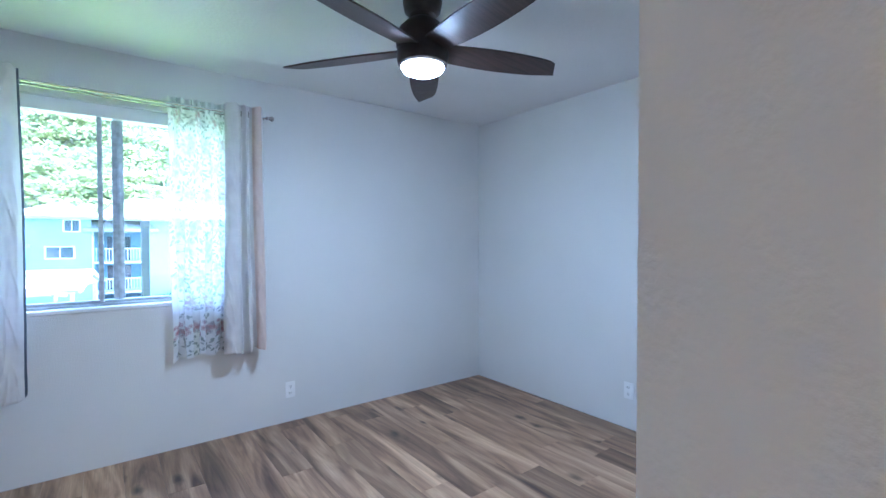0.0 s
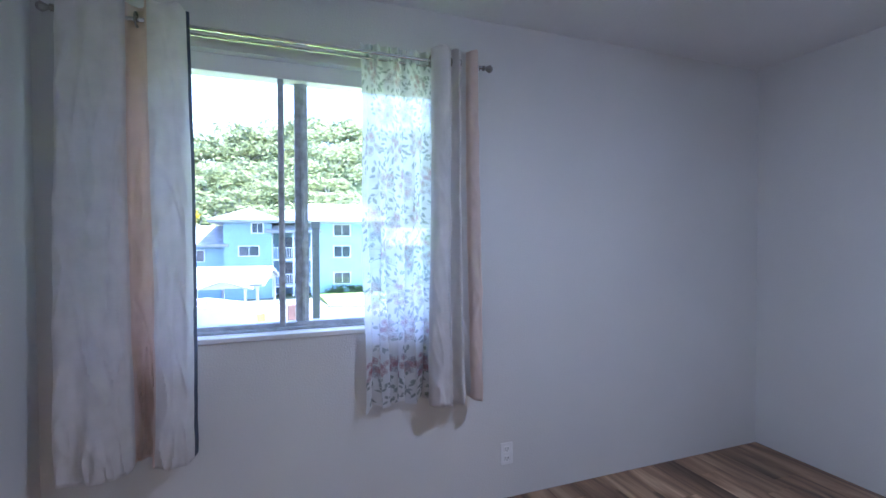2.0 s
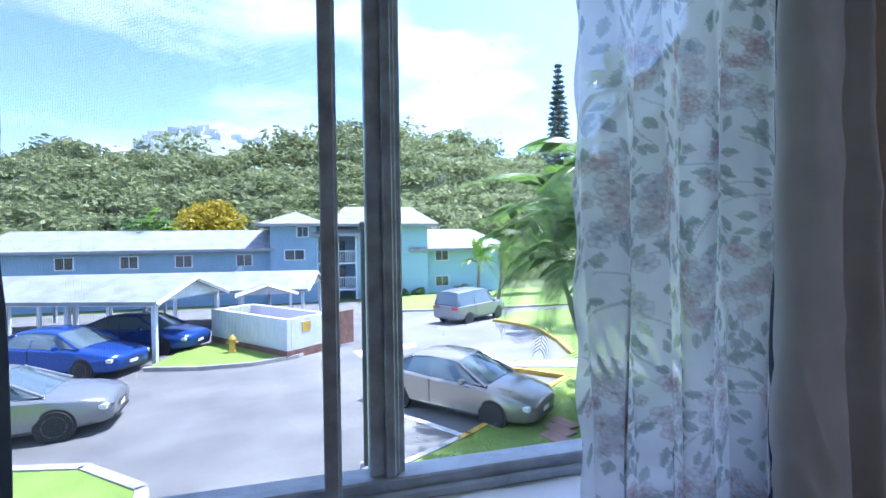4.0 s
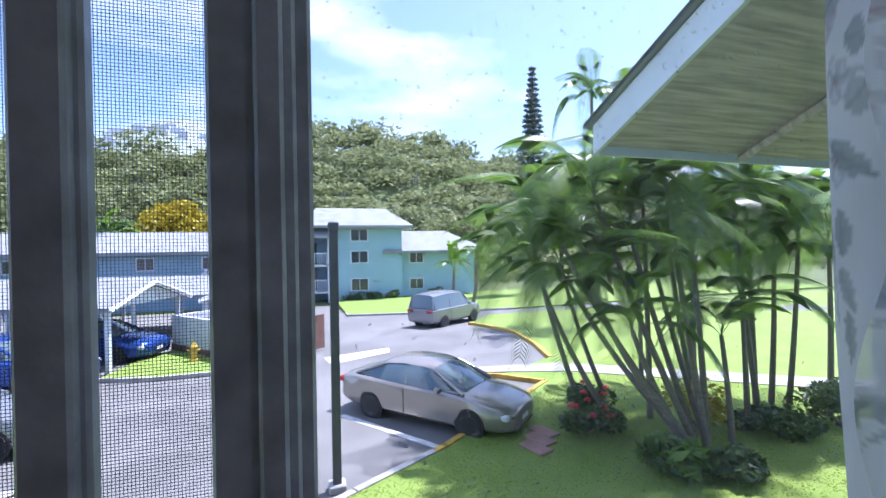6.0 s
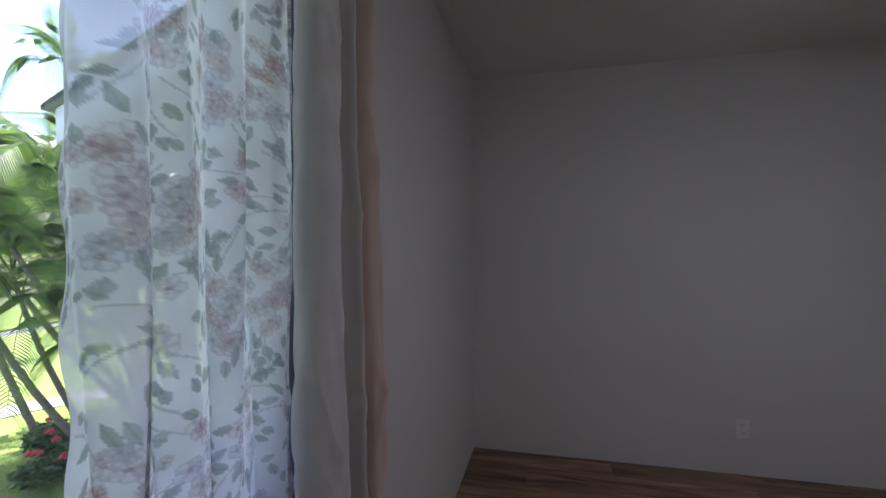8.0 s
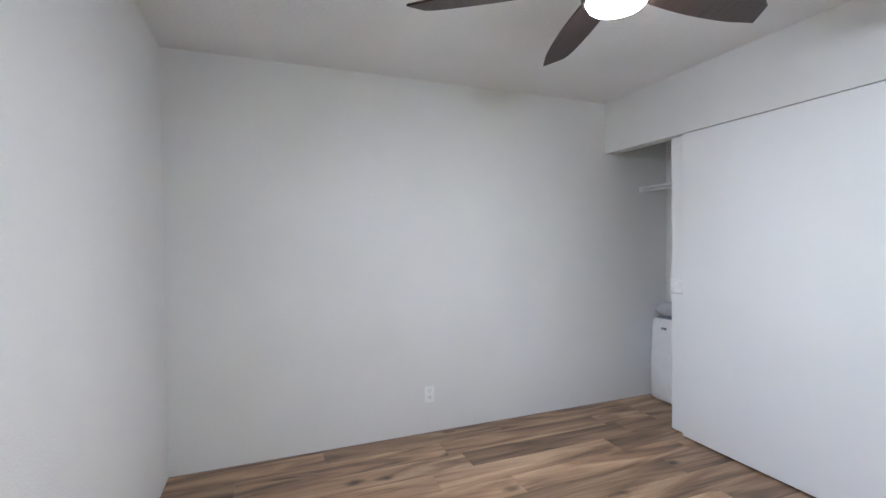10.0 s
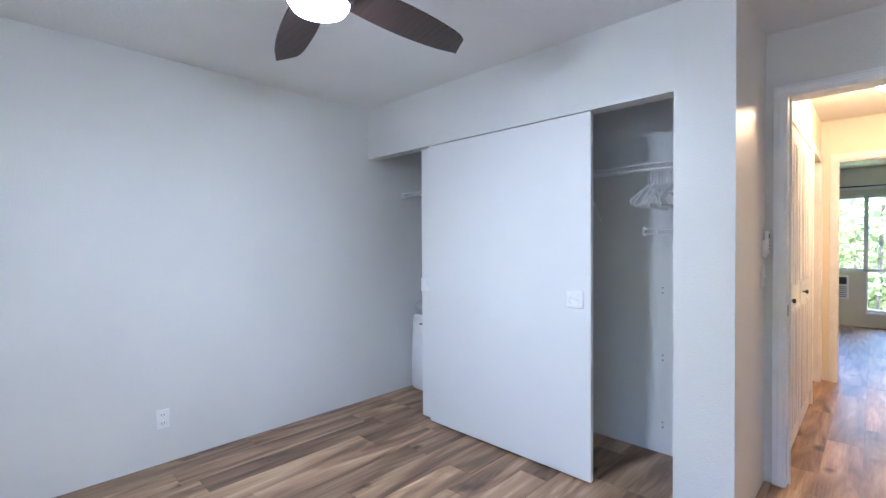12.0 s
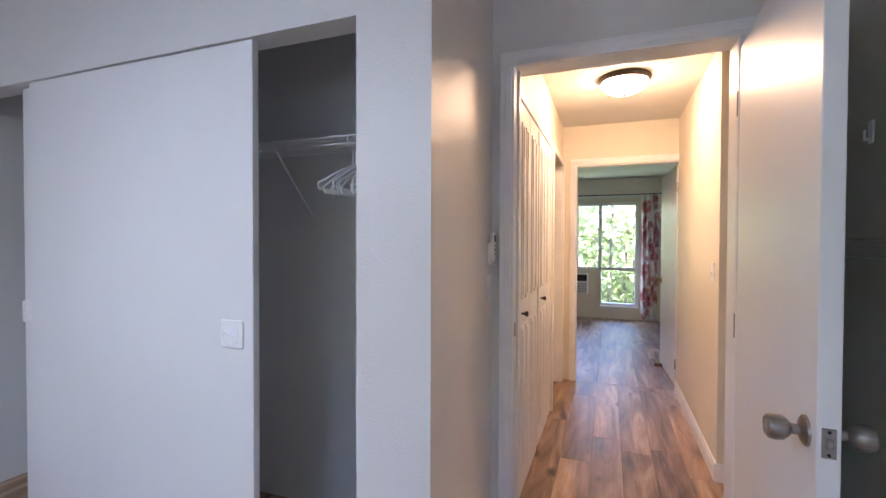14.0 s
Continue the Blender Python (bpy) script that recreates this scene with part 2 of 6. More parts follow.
CREAM = cloth("silvery_cream_satin", (0.85, 0.825, 0.805), 0.36, through_tint=(0.88, 0.85, 0.83), rough=0.48, spec=0.6)
# same curtain cloth, with the peach glow of transmitted daylight put into its colour
FOLD_GLOW = cloth("fold_glow_cloth", (0.82, 0.73, 0.67), 0.42, through_tint=(0.88, 0.70, 0.60))
BINDING = cloth("dark_edge_binding", (0.09, 0.10, 0.13), 0.05)
SHEER = cloth("floral_sheer", (0.86, 0.87, 0.88), 0.47, clear=0.12, painted=True, weave=1500)
REDCLOTH = cloth("red_floral_cloth", (0.85, 0.82, 0.80), 0.5, clear=0.05, painted=True)
PANE = glass("window_glass", dust=0.35, gloss=0.03)
CLEAR = glass("clear_glass", gloss=0.05)
SCREEN = screen_mesh("insect_screen")
LAMP_F = glow("fan_lens", (0.95, 0.97, 1.0), 19)
LAMP_H = glow("hall_bowl", (1, 0.61, 0.30), 7.9)
ASPHALT = mat("asphalt", (0.185, 0.182, 0.172), rough=0.9, vary=0.14, scale=0.6, bump=0.4, bump_scale=50)
CONCRETE = mat("concrete", (0.40, 0.39, 0.37), rough=0.85, vary=0.14, scale=2, bump=0.3, bump_scale=40)
YELLOW = mat("yellow_kerb_paint", (0.62, 0.40, 0.06), rough=0.7, vary=0.2, scale=5, bump=0.3, bump_scale=40)
WHITELINE = mat("road_paint", (0.75, 0.75, 0.73), rough=0.7, vary=0.15, scale=8)
GRASS = mat("lawn", (0.17, 0.26, 0.035), rough=0.9, vary=0.25, scale=1.2, bump=0.8, bump_scale=40, second=(0.23, 0.31, 0.06))
EARTH = mat("hill_ground", (0.07, 0.09, 0.035), rough=0.95, vary=0.3, scale=0.2, second=(0.15, 0.19, 0.06))
SIDING = mat("blue_siding", (0.30, 0.46, 0.52), rough=0.7, vary=0.05, scale=0.6)
SIDING2 = mat("slate_blue_siding", (0.24, 0.36, 0.47), rough=0.7, vary=0.05, scale=0.6)
SHINGLE = mat("grey_shingles", (0.27, 0.285, 0.30), rough=0.85, vary=0.12, scale=1.2, bump=0.4, bump_scale=12)
FASCIA = mat("white_fascia", (0.62, 0.65, 0.70), rough=0.5, vary=0.05, scale=2)
SOFFIT = mat("grey_soffit_boards", (0.52, 0.44, 0.46), rough=0.85, vary=0.18, scale=3, stretch=(0.4, 6, 1), bump=0.3, bump_scale=10)
GLASSDARK = mat("dark_window_glass", (0.05, 0.06, 0.075), rough=0.08, vary=0.2, scale=0.8, spec=0.8)
BRICK = mat("brown_brick", (0.22, 0.12, 0.09), rough=0.85, vary=0.2, scale=4, rand=0.15)
RED = mat("terracotta_paver", (0.42, 0.24, 0.19), rough=0.85, vary=0.12, scale=6, bump=0.2)
TAUPE = mat("taupe_car_paint", (0.36, 0.33, 0.29), rough=0.22, metal=0.55, vary=0.02, scale=2)
SILVER = mat("grey_car_paint", (0.27, 0.28, 0.30), rough=0.25, metal=0.5, vary=0.02, scale=2)
BLUEP = mat("blue_car_paint", (0.03, 0.08, 0.32), rough=0.2, metal=0.4, vary=0.02, scale=2)
CARGLASS = mat("car_glass", (0.10, 0.14, 0.16), rough=0.05, vary=0.1, scale=1, spec=0.9)
TYRE = mat("tyre_rubber", (0.02, 0.02, 0.022), rough=0.8)
RIM = mat("alloy_rim", (0.45, 0.45, 0.46), rough=0.3, metal=0.8)
LIGHTC = mat("headlight_lens", (0.75, 0.76, 0.78), rough=0.1, spec=0.8)
LIGHTR = mat("tail_lens", (0.35, 0.02, 0.02), rough=0.15, spec=0.8)
PALM = leafy("palm_leaf", (0.05, 0.12, 0.02), (0.20, 0.32, 0.05), 0.48, 0.28)
BRIGHT = leafy("bright_leaf", (0.16, 0.33, 0.02), (0.30, 0.46, 0.03), 0.5)
TRUNK = mat("palm_trunk", (0.23, 0.20, 0.15), rough=0.85, vary=0.25, scale=6, stretch=(1, 1, 8), bump=0.5, bump_scale=14)
BARK = mat("bark", (0.16, 0.13, 0.10), rough=0.9, vary=0.25, scale=6, bump=0.5, bump_scale=20)
CANOPY = leafy("hill_canopy", (0.15, 0.18, 0.08), (0.36, 0.40, 0.18), 0.4, 0.8)
GOLD = leafy("golden_leaf", (0.30, 0.24, 0.01), (0.52, 0.42, 0.02), 0.4, 0.6)
# needle greens paled and greyed to carry the haze in front of the tree
CONIFER = leafy("hazed_conifer_needle", (0.07, 0.10, 0.09), (0.15, 0.19, 0.17), 0.2, 0.7)
SHRUB = leafy("shrub_leaf", (0.03, 0.07, 0.02), (0.13, 0.20, 0.05), 0.35)
BLOOM = mat("red_bloom", (0.62, 0.07, 0.07), rough=0.7)
POSTW = mat("dark_post", (0.07, 0.07, 0.075), rough=0.7, vary=0.15, scale=8)


# ---- helpers for shapes ----
def bx(bm, a, b, bevel=0.0, seg=1):
    """A box from corner a to corner b in bm, with its edges rounded."""
    g = bmesh.ops.create_cube(bm, size=1)
    for v in g["verts"]:
        v.co = Vector([(a[i] + b[i]) / 2 + v.co[i] * (b[i] - a[i]) for i in range(3)])
    if bevel:
        es = list({e for v in g["verts"] for e in v.link_edges})
        bmesh.ops.bevel(bm, geom=es, offset=bevel, segments=seg, affect="EDGES", profile=0.5)
    return bm


def rod(bm, p, q, r, r2=None, seg=10, caps=True):
    """A round bar from p to q."""
    p, q = Vector(p), Vector(q)
    d = q - p
    m = Matrix.Translation((p + q) / 2) @ d.to_track_quat("Z", "Y").to_matrix().to_4x4()
    bmesh.ops.create_cone(bm, cap_ends=caps, segments=seg, radius1=r, radius2=r if r2 is None else r2, depth=d.length, matrix=m)
    return bm


def turned(bm, profile, m=None, seg=24):
    """A body turned round z from (radius, height) pairs."""
    rows = []
    for r, z in profile:
        rows.append([bm.verts.new(((m or Matrix()) @ Vector((r * math.cos(2 * math.pi * k / seg), r * math.sin(2 * math.pi * k / seg), z)))) for k in range(seg)])
    for a, b in zip(rows, rows[1:]):
        for k in range(seg):
            bm.faces.new((a[k], a[(k + 1) % seg], b[(k + 1) % seg], b[k]))
    for row in (rows[0], rows[-1]):
        bm.faces.new(row)
    bmesh.ops.recalc_face_normals(bm, faces=bm.faces)
    return bm


def prism(bm, pts, z0, z1):
    """An upright prism over a plan."""
    lo, hi = [bm.verts.new((x, y, z0)) for x, y in pts], [bm.verts.new((x, y, z1)) for x, y in pts]
    bm.faces.new(hi)
    bm.faces.new(lo[::-1])
    for i in range(len(pts)):
        j = (i + 1) % len(pts)
        bm.faces.new((lo[i], lo[j], hi[j], hi[i]))
    bmesh.ops.recalc_face_normals(bm, faces=bm.faces)
    return bm


def quads(bm, rows, close=False):
    """A skin over rows of points."""
    vs = [[bm.verts.new(p) for p in r] for r in rows]
    for a, b in zip(vs, vs[1:]):
        n = len(a)
        for k in range(n if close else n - 1):
            bm.faces.new((a[k], a[(k + 1) % n], b[(k + 1) % n], b[k]))
    return vs


def mesh(name, bm, material, smooth=False):
    me = bpy.data.meshes.new(name)
    bm.to_mesh(me)
    bm.free()
    me.materials.append(material)
    if smooth:
        me.shade_smooth()
        me.set_sharp_from_angle(angle=radians(40))
    return me


def part(name, bm, material, parent, label="", smooth=False):
    ob = new(name, mesh(name, bm, material, smooth))
    ob.parent = parent
    return tagged(ob, label)


def solid(name, bm, material, smooth=False):
    """A piece of the setting."""
    return tagged(new(name, mesh(name, bm, material, smooth)), kind="structure")


def thing(name, m, label, category, group=""):
    ob = new(name)
    ob.matrix_basis = m
    ob.empty_display_size = 0.1
    return tagged(ob, label, category, group)


def B(*boxes, bevel=0.0):
    bm = bmesh.new()
    for a, b in boxes:
        bx(bm, a, b, bevel)
    return bm


def R(*rods, seg=10):
    bm = bmesh.new()
    for r in rods:
        rod(bm, *r, seg=seg)
    return bm


def T(profile, m=None, seg=24):
    return turned(bmesh.new(), profile, m, seg)


def raw(name, verts, faces, material, parent=None, smooth=False):
    me = bpy.data.meshes.new(name)
    me.from_pydata(verts, [], faces)
    me.materials.append(material)
    if smooth:
        me.shade_smooth()
    ob = new(name, me)
    ob.parent = parent
    return ob


# ---- the room ----
XL, XR, YW, YC, YD, H = -0.76, 3.03, 3.18, 0.065, -0.65, 2.44
XN, XJ = 0.39, 0.64            # face of the nook's wall, jamb of the closet
WX0, WX1, WZ0, WZ1, WT = -0.47, 0.84, 0.935, 2.13, 0.15
DX0, DX1, DH = -0.53, 0.29, 2.085
HX0, HX1, HY, KY = -0.667, 0.33, -3.19, -1.585   # hall
FX0, FX1, FY = -0.98, 2.6, -7.0                  # bedroom beyond
OUT = -3.0

solid("floor", B(((-3.2, FY - 0.15, -0.25), (XR + 0.15, YW + WT, -0.012))), SLAB)
solid("ceiling", B(((XL - 0.1, YD, H), (XR + 0.12, YW, H + 0.12))), CEIL)
solid("ceiling_hall", B(((-3.2, HY, H), (2.6, YD - 0.12, H + 0.12))), CEIL)
solid("ceiling_far_room", B(((FX0 - 0.1, FY, H - 0.005), (FX1, HY - 0.12, H + 0.12))), CEIL)
solid("wall_north", B(((XL - 0.15, YW, 0), (WX0, YW + WT, H + 0.12)), ((WX1, YW, 0), (XR + 0.12, YW + WT, H + 0.12)),
                      ((WX0, YW, 0), (WX1, YW + WT, WZ0)), ((WX0, YW, WZ1), (WX1, YW + WT, H + 0.12))), WALL)
solid("wall_east", B(((XR, -0.72, 0), (XR + 0.12, YW, H + 0.12))), WALL)
solid("wall_west", B(((XL - 0.12, YD - 0.12, 0), (XL, YW, H + 0.12))), WALL)
solid("closet_header", B(((XJ, YC - 0.10, 2.03), (XR, YC, H))), WALL)
solid("wall_nook", B(((XN, YD, 0), (0.50, YC, H)), ((0.50, YC - 0.1, 0), (XJ, YC, H))), NOOK)
solid("wall_closet_back", B(((0.50, -0.72, 0), (XR, -0.60, H))), WALL)
solid("wall_south", B(((XL, YD - 0.12, 0), (DX0 - 0.02, YD, H)), ((DX1 + 0.02, YD - 0.12, 0), (0.50, YD, H)),
                      ((DX0 - 0.02, YD - 0.12, DH + 0.02), (DX1 + 0.02, YD, H))), NOOK)
# hall: bifold closet in its east wall, a doorway, the far door
solid("wall_hall_east", B(((HX1, -0.93, 0), (HX1 + 0.12, YD - 0.12, H)), ((HX1, -2.36, 0), (HX1 + 0.12, -2.26, H)),
                          ((HX1, HY - 0.12, 0), (HX1 + 0.12, -3.10, H)), ((HX1, -2.26, 2.05), (HX1 + 0.12, -0.93, H)), ((HX1, -3.10, 2.05), (HX1 + 0.12, -2.36, H))), HALLW)
solid("wall_hall_closet", B(((1.0, -2.3, 0), (1.08, -0.8, H)), ((1.0, -3.2, 0), (1.08, -2.3, H)), ((HX1 + .12, -2.33, 0), (1.0, -2.29, H))), HALLW)
solid("wall_hall_west", B(((HX0 - 0.12, HY, 0), (HX0, KY, H))), HALLW)
solid("wall_hall_corner", B(((-3.2, KY - 0.12, 0), (HX0 - 0.12, KY, H)), ((-3.2, KY, 0), (-3.1, YD - 0.12, H)), ((-3.1, YD - 0.12, 0), (XL - 0.12, YD, H))), HALLW)
E2X0, E2X1 = -0.70, 0.22
solid("wall_hall_end", B(((FX0 - 0.12, HY - 0.12, 0), (E2X0, HY, H)), ((E2X1, HY - 0.12, 0), (FX1, HY, H)), ((E2X0, HY - 0.12, 2.07), (E2X1, HY, H))), HALLW)
solid("wall_far_west", B(((FX0 - 0.12, FY, 0), (FX0, HY - 0.12, H))), HALLW)
solid("wall_far_east", B(((FX1, FY, 0), (FX1 + 0.12, HY, H))), HALLW)
# far window wall: a tall window with a low light under the right half
solid("wall_far_south", B(((FX0 - 0.12, FY - 0.14, 0), (-0.56, FY, H)), ((-0.56, FY - 0.14, 0), (FX1 + 0.12, FY, 0.22)), ((-0.56, FY - 0.14, 2.02), (FX1 + 0.12, FY, H)),
                          ((0.05, FY - 0.14, 0.22), (FX1 + 0.12, FY, 0.84)), ((1.3, FY - 0.14, 0.84), (FX1 + 0.12, FY, 2.02))), HALLW)


def moulded(name, path, depth, height, parent=None):
    """A baseboard along a plan line with a rounded top."""
    bm = bmesh.new()
    for (x0, y0), (x1, y1), (nx, ny) in path:
        a, b = Vector((x0, y0, 0)), Vector((x1, y1, 0))
        nrm = Vector((nx, ny, 0))
        prof = [(0, 0), (depth, 0), (depth, height * 0.72), (depth * 0.7, height * 0.8), (depth * 0.55, height * 0.93), (depth * 0.2, height), (0, height)]
        rows = [[p + nrm * d + Vector((0, 0, z)) for d, z in prof] for p in (a, b)]
        quads(bm, rows, True)
        for r in rows:
            bm.faces.new([bm.verts.new(p) for p in r])
    return solid(name, bm, TRIM)


moulded("baseboard", [((HX0, HY), (HX0, KY), (1, 0)), ((HX0 - 0.4, KY), (HX0 + 0.014, KY), (0, 1)), ((FX0, FY), (FX0, HY - .12), (1, 0))], 0.014, 0.10)


def casing(name, x0, x1, y, face, top, w=0.062, d=0.020):
    """A door's casing on the wall at y, facing +y or -y, and the jamb lining."""
    root = tagged(thing(name, pose(0, 0, 0), "", ""), kind="structure")
    for a, b in (((x0 - w, 0), (x0, top)), ((x1, 0), (x1 + w, top)), ((x0 - w, top), (x1 + w, top + w))):
        bm = bmesh.new()
        ya, yb = (y, y + d) if face > 0 else (y - d, y)
        bx(bm, (a[0], ya, a[1]), (b[0], yb, b[1]), 0.004, 2)
        yc = (ya + yb) / 2 + face * d * 0.7
        if b[0] - a[0] < 0.1:
            bx(bm, (a[0] + 0.012, min(yc, y), a[1]), (b[0] - 0.022, max(yc, y), b[1]), 0.004, 2)
        else:
            bx(bm, (a[0] + 0.012, min(yc, y), a[1] + 0.022), (b[0] - 0.012, max(yc, y), b[1] - 0.012), 0.004, 2)
        part("trim", bm, TRIM, root)
    return root


c1 = casing("door_casing", DX0, DX1, YD, 1, DH)
part("jamb", B(((DX1, YD - 0.12, 0), (DX1 + 0.019, YD, DH)), ((DX0 - 0.019, YD - 0.12, 0), (DX0, YD, DH)), ((DX0 - 0.019, YD - 0.12, DH), (DX1 + 0.019, YD, DH + 0.019)),
               ((DX1 - 0.011, YD - 0.075, 0), (DX1, YD - 0.045, DH))), TRIM, c1)
part("strike_plate", B(((DX1 - 0.0025, YD - 0.036, 0.92), (DX1 + 0.001, YD - 0.006, 0.98)), bevel=0.0008), STEEL, c1, "steel strike plate")
c2 = casing("door_casing", E2X0 + 0.02, E2X1 - 0.02, HY, 1, 2.06)
part("jamb", B(((E2X1 - 0.02, HY - 0.12, 0), (E2X1, HY, 2.06)), ((E2X0, HY - 0.12, 0), (E2X0 + 0.02, HY, 2.06)), ((E2X0, HY - 0.12, 2.05), (E2X1, HY, 2.07))), TRIM, c2)
c3 = tagged(thing("doorway_casing", pose(0, 0, 0), "", ""), kind="structure")
for y0, y1, z0, z1 in ((-2.36, -2.30, 0, 2.05), (-3.16, -3.10, 0, 2.05), (-3.16, -2.30, 2.05, 2.11)):
    part("trim", B(((HX1 - 0.016, y0, z0), (HX1, y1, z1)), bevel=0.004), TRIM, c3)
part("jamb", B(((HX1, -2.38, 0), (HX1 + .12, -2.36, 2.05)), ((HX1, -3.10, 0), (HX1 + .12, -3.08, 2.05))), TRIM, c3)


# ---- window ----
win = tagged(thing("window_1", pose(0, 0, 0), "", ""), kind="structure")
FYA, FYB = YW + 0.075, YW + 0.125      # depth of the frame
part("window_sill", B(((WX0, YW - 0.012, WZ0 - 0.018), (WX1, FYA, WZ0 + 0.006)), bevel=0.004), TRIM, win, "white painted sill")
part("frame", B(((WX0, FYA, WZ0 + 0.006), (WX1, FYB, WZ0 + 0.040)), ((WX0, FYA, WZ0 + 0.04), (WX0 + 0.035, FYB, WZ1 - 0.075)), ((WX1 - 0.035, FYA, WZ0 + 0.04), (WX1, FYB, WZ1 - 0.075)),
                ((WX0, FYA - 0.012, WZ0 + 0.006), (WX1, FYA, WZ0 + 0.022)), bevel=0.003), PAINTED_ALU, win)
z0, z1 = WZ0 + 0.04, WZ1 - 0.075
part("head_board", B(((WX0, FYA - 0.03, WZ1 - 0.075), (WX1, FYB, WZ1)), bevel=0.003), TRIM, win, "white head board")
part("meeting_stile", B(((0.150, FYA + 0.012, z0), (0.180, FYB - 0.006, z1)), ((0.176, FYA + 0.002, z0), (0.192, FYB - 0.014, z1)), ((0.190, FYA + 0.010, z0), (0.199, FYB - 0.014, z1)), ((0.197, FYA + 0.016, z0), (0.208, FYB - 0.014, z1)), bevel=0.0022), ALU, win, "weathered grey aluminium stile")
part("sash_stile", B(((0.080, FYA - 0.030, z0 - 0.012), (0.102, FYA - 0.004, z1)), ((0.100, FYA - 0.022, z0 - 0.012), (0.106, FYA - 0.010, z1)), bevel=0.002), ALU, win, "narrow screen stile")
part("pane", B(((0.205, FYA + 0.030, z0), (WX1 - 0.035, FYA + 0.034, z1))), PANE, win, "dusty clear pane").visible_shadow = False
part("insect_screen", B(((WX0 + 0.03, FYA + 0.020, z0), (0.155, FYA + 0.0205, z1))), SCREEN, win, "grey insect screen")


def outlet(m):
    o = thing("power_outlet", m, "white plastic duplex outlet plate on the wall", "outlet", "outlets")
    part("plate", B(((-0.036, 0, -0.058), (0.036, 0.006, 0.058)), bevel=0.003), PLASTIC, o)
    for z in (-0.024, 0.024):
        part("socket", B(((-0.017, 0.006, z - 0.015), (0.017, 0.009, z + 0.015)), bevel=0.003), PLASTIC, o)
        for dx, w in ((-0.007, 0.0014), (0.007, 0.0014)):
            part("slot", B(((dx - w, 0.0088, z - 0.002), (dx + w, 0.0094, z + 0.008))), DARK, o, "dark slot")
        part("slot", B(((-0.002, 0.0088, z - 0.010), (0.002, 0.0094, z - 0.006))), DARK, o, "dark slot")
    return o


o1 = outlet(pose(1.179, YW, 0.235, 0, 0, 180))
copy_thing(o1, pose(XR, 1.60, 0.27, 0, 0, 90))
tagged(o1, "white plastic duplex outlet plate below the window wall")


# ---- curtains ----
def along(pts, u):
    """A point at u (0 to 1) on a smooth line through plan points."""
    k = min(int(u * (len(pts) - 1)), len(pts) - 2)
    f = u * (len(pts) - 1) - k
    p = [Vector(pts[max(0, min(len(pts) - 1, k + d))]) for d in (-1, 0, 1, 2)]
    return 0.5 * (2 * p[1] + (p[2] - p[0]) * f + (2 * p[0] - 5 * p[1] + 4 * p[2] - p[3]) * f * f + (3 * p[1] - p[0] - 3 * p[2] + p[3]) * f ** 3)


def curtain(plan, z_top, z_bot, label, flare, crease, seed, fold, b0=4, b1=4):
    """A heavy cloth that hangs in pressed folds over a plan line: flared to the hem, crumpled towards it."""
    nu, nv = 130, 120
    mid = sum(p[0] for p in plan) / len(plan)
    rows = []
    for j in range(nv + 1):
        v = j / nv
        row = []
        for i in range(nu + 1):
            u = i / nu
            p = along(plan, u)
            q = Vector((p.x * 13 + seed, v * 4.2, seed))
            crumple = 0.7 * (1 - min(1, abs(noise.noise(q + Vector((v * 2.5, 0, 0))) * 2.6))) ** 2 + 0.5 * (1 - min(1, abs(noise.noise(q * 1.7 - Vector((v * 5, 0, 3))) * 3))) ** 2 + 0.3 * noise.noise(q * 3.1)
            sway = 0.010 * math.sin(4.2 * v + 5 * u + seed) * v
            x = mid + (p.x - mid) * (0.93 + flare * v) + sway
            y = 3.06 + (p.y - 3.06) * (0.72 + 0.36 * v) - crease * crumple * (0.18 + 0.82 * v)
            z = z_top + (z_bot - z_top) * v + (0.010 * math.sin(11 * u + seed) - 0.02 * (0.5 - u)) * v + 0.006 * math.cos(u * 30) * (1 - v) ** 8
            row.append(Vector((x, y, z)))
        rows.append(row)
    root = thing("cream_curtain", pose(mid, 3.06, z_bot), label, "curtain", "window curtains")
    inv = root.matrix_basis.inverted()
    # inner_fold: strip coloured peach to stand for window light through the fold
    for name, a, b, material, text in (("side_binding", 0, b0, BINDING, "dark edge binding"), ("cloth", b0, fold[0], CREAM, "silvery cream satin panel"), ("inner_fold", fold[0], fold[1], FOLD_GLOW, "cloth in the fold, tinted peach for light shining through"), ("cloth", fold[1], nu - b1, CREAM, "silvery cream satin panel"), ("side_binding", nu - b1, nu, BINDING, "dark edge binding")):
        bm = bmesh.new()
        quads(bm, [[inv @ p for p in r[a:b + 1]] for r in rows])
        c = part(name, bm, material, root, text, True)
        md = c.modifiers.new("thickness", "SOLIDIFY")
        md.thickness = 0.0016
    bm = bmesh.new()
    quads(bm, [[inv @ (p + Vector((0, -0.0035, 0))) for p in rows[k][b0:fold[0]]] for k in range(nv - 7, nv)])
    part("hem", bm, CREAM, root, "", True)
    return root, rows


RZ = 2.165
FOLDS_L = [(-0.635, 3.115), (-0.655, 3.06), (-0.635, 3.025), (-0.585, 3.03), (-0.53, 3.015), (-0.475, 3.03), (-0.445, 3.05), (-0.44, 3.105), (-0.405, 3.118), (-0.375, 3.10),
           (-0.365, 3.045), (-0.335, 3.02), (-0.295, 3.022), (-0.258, 3.024), (-0.243, 3.034), (-0.230, 3.062), (-0.220, 3.095)]
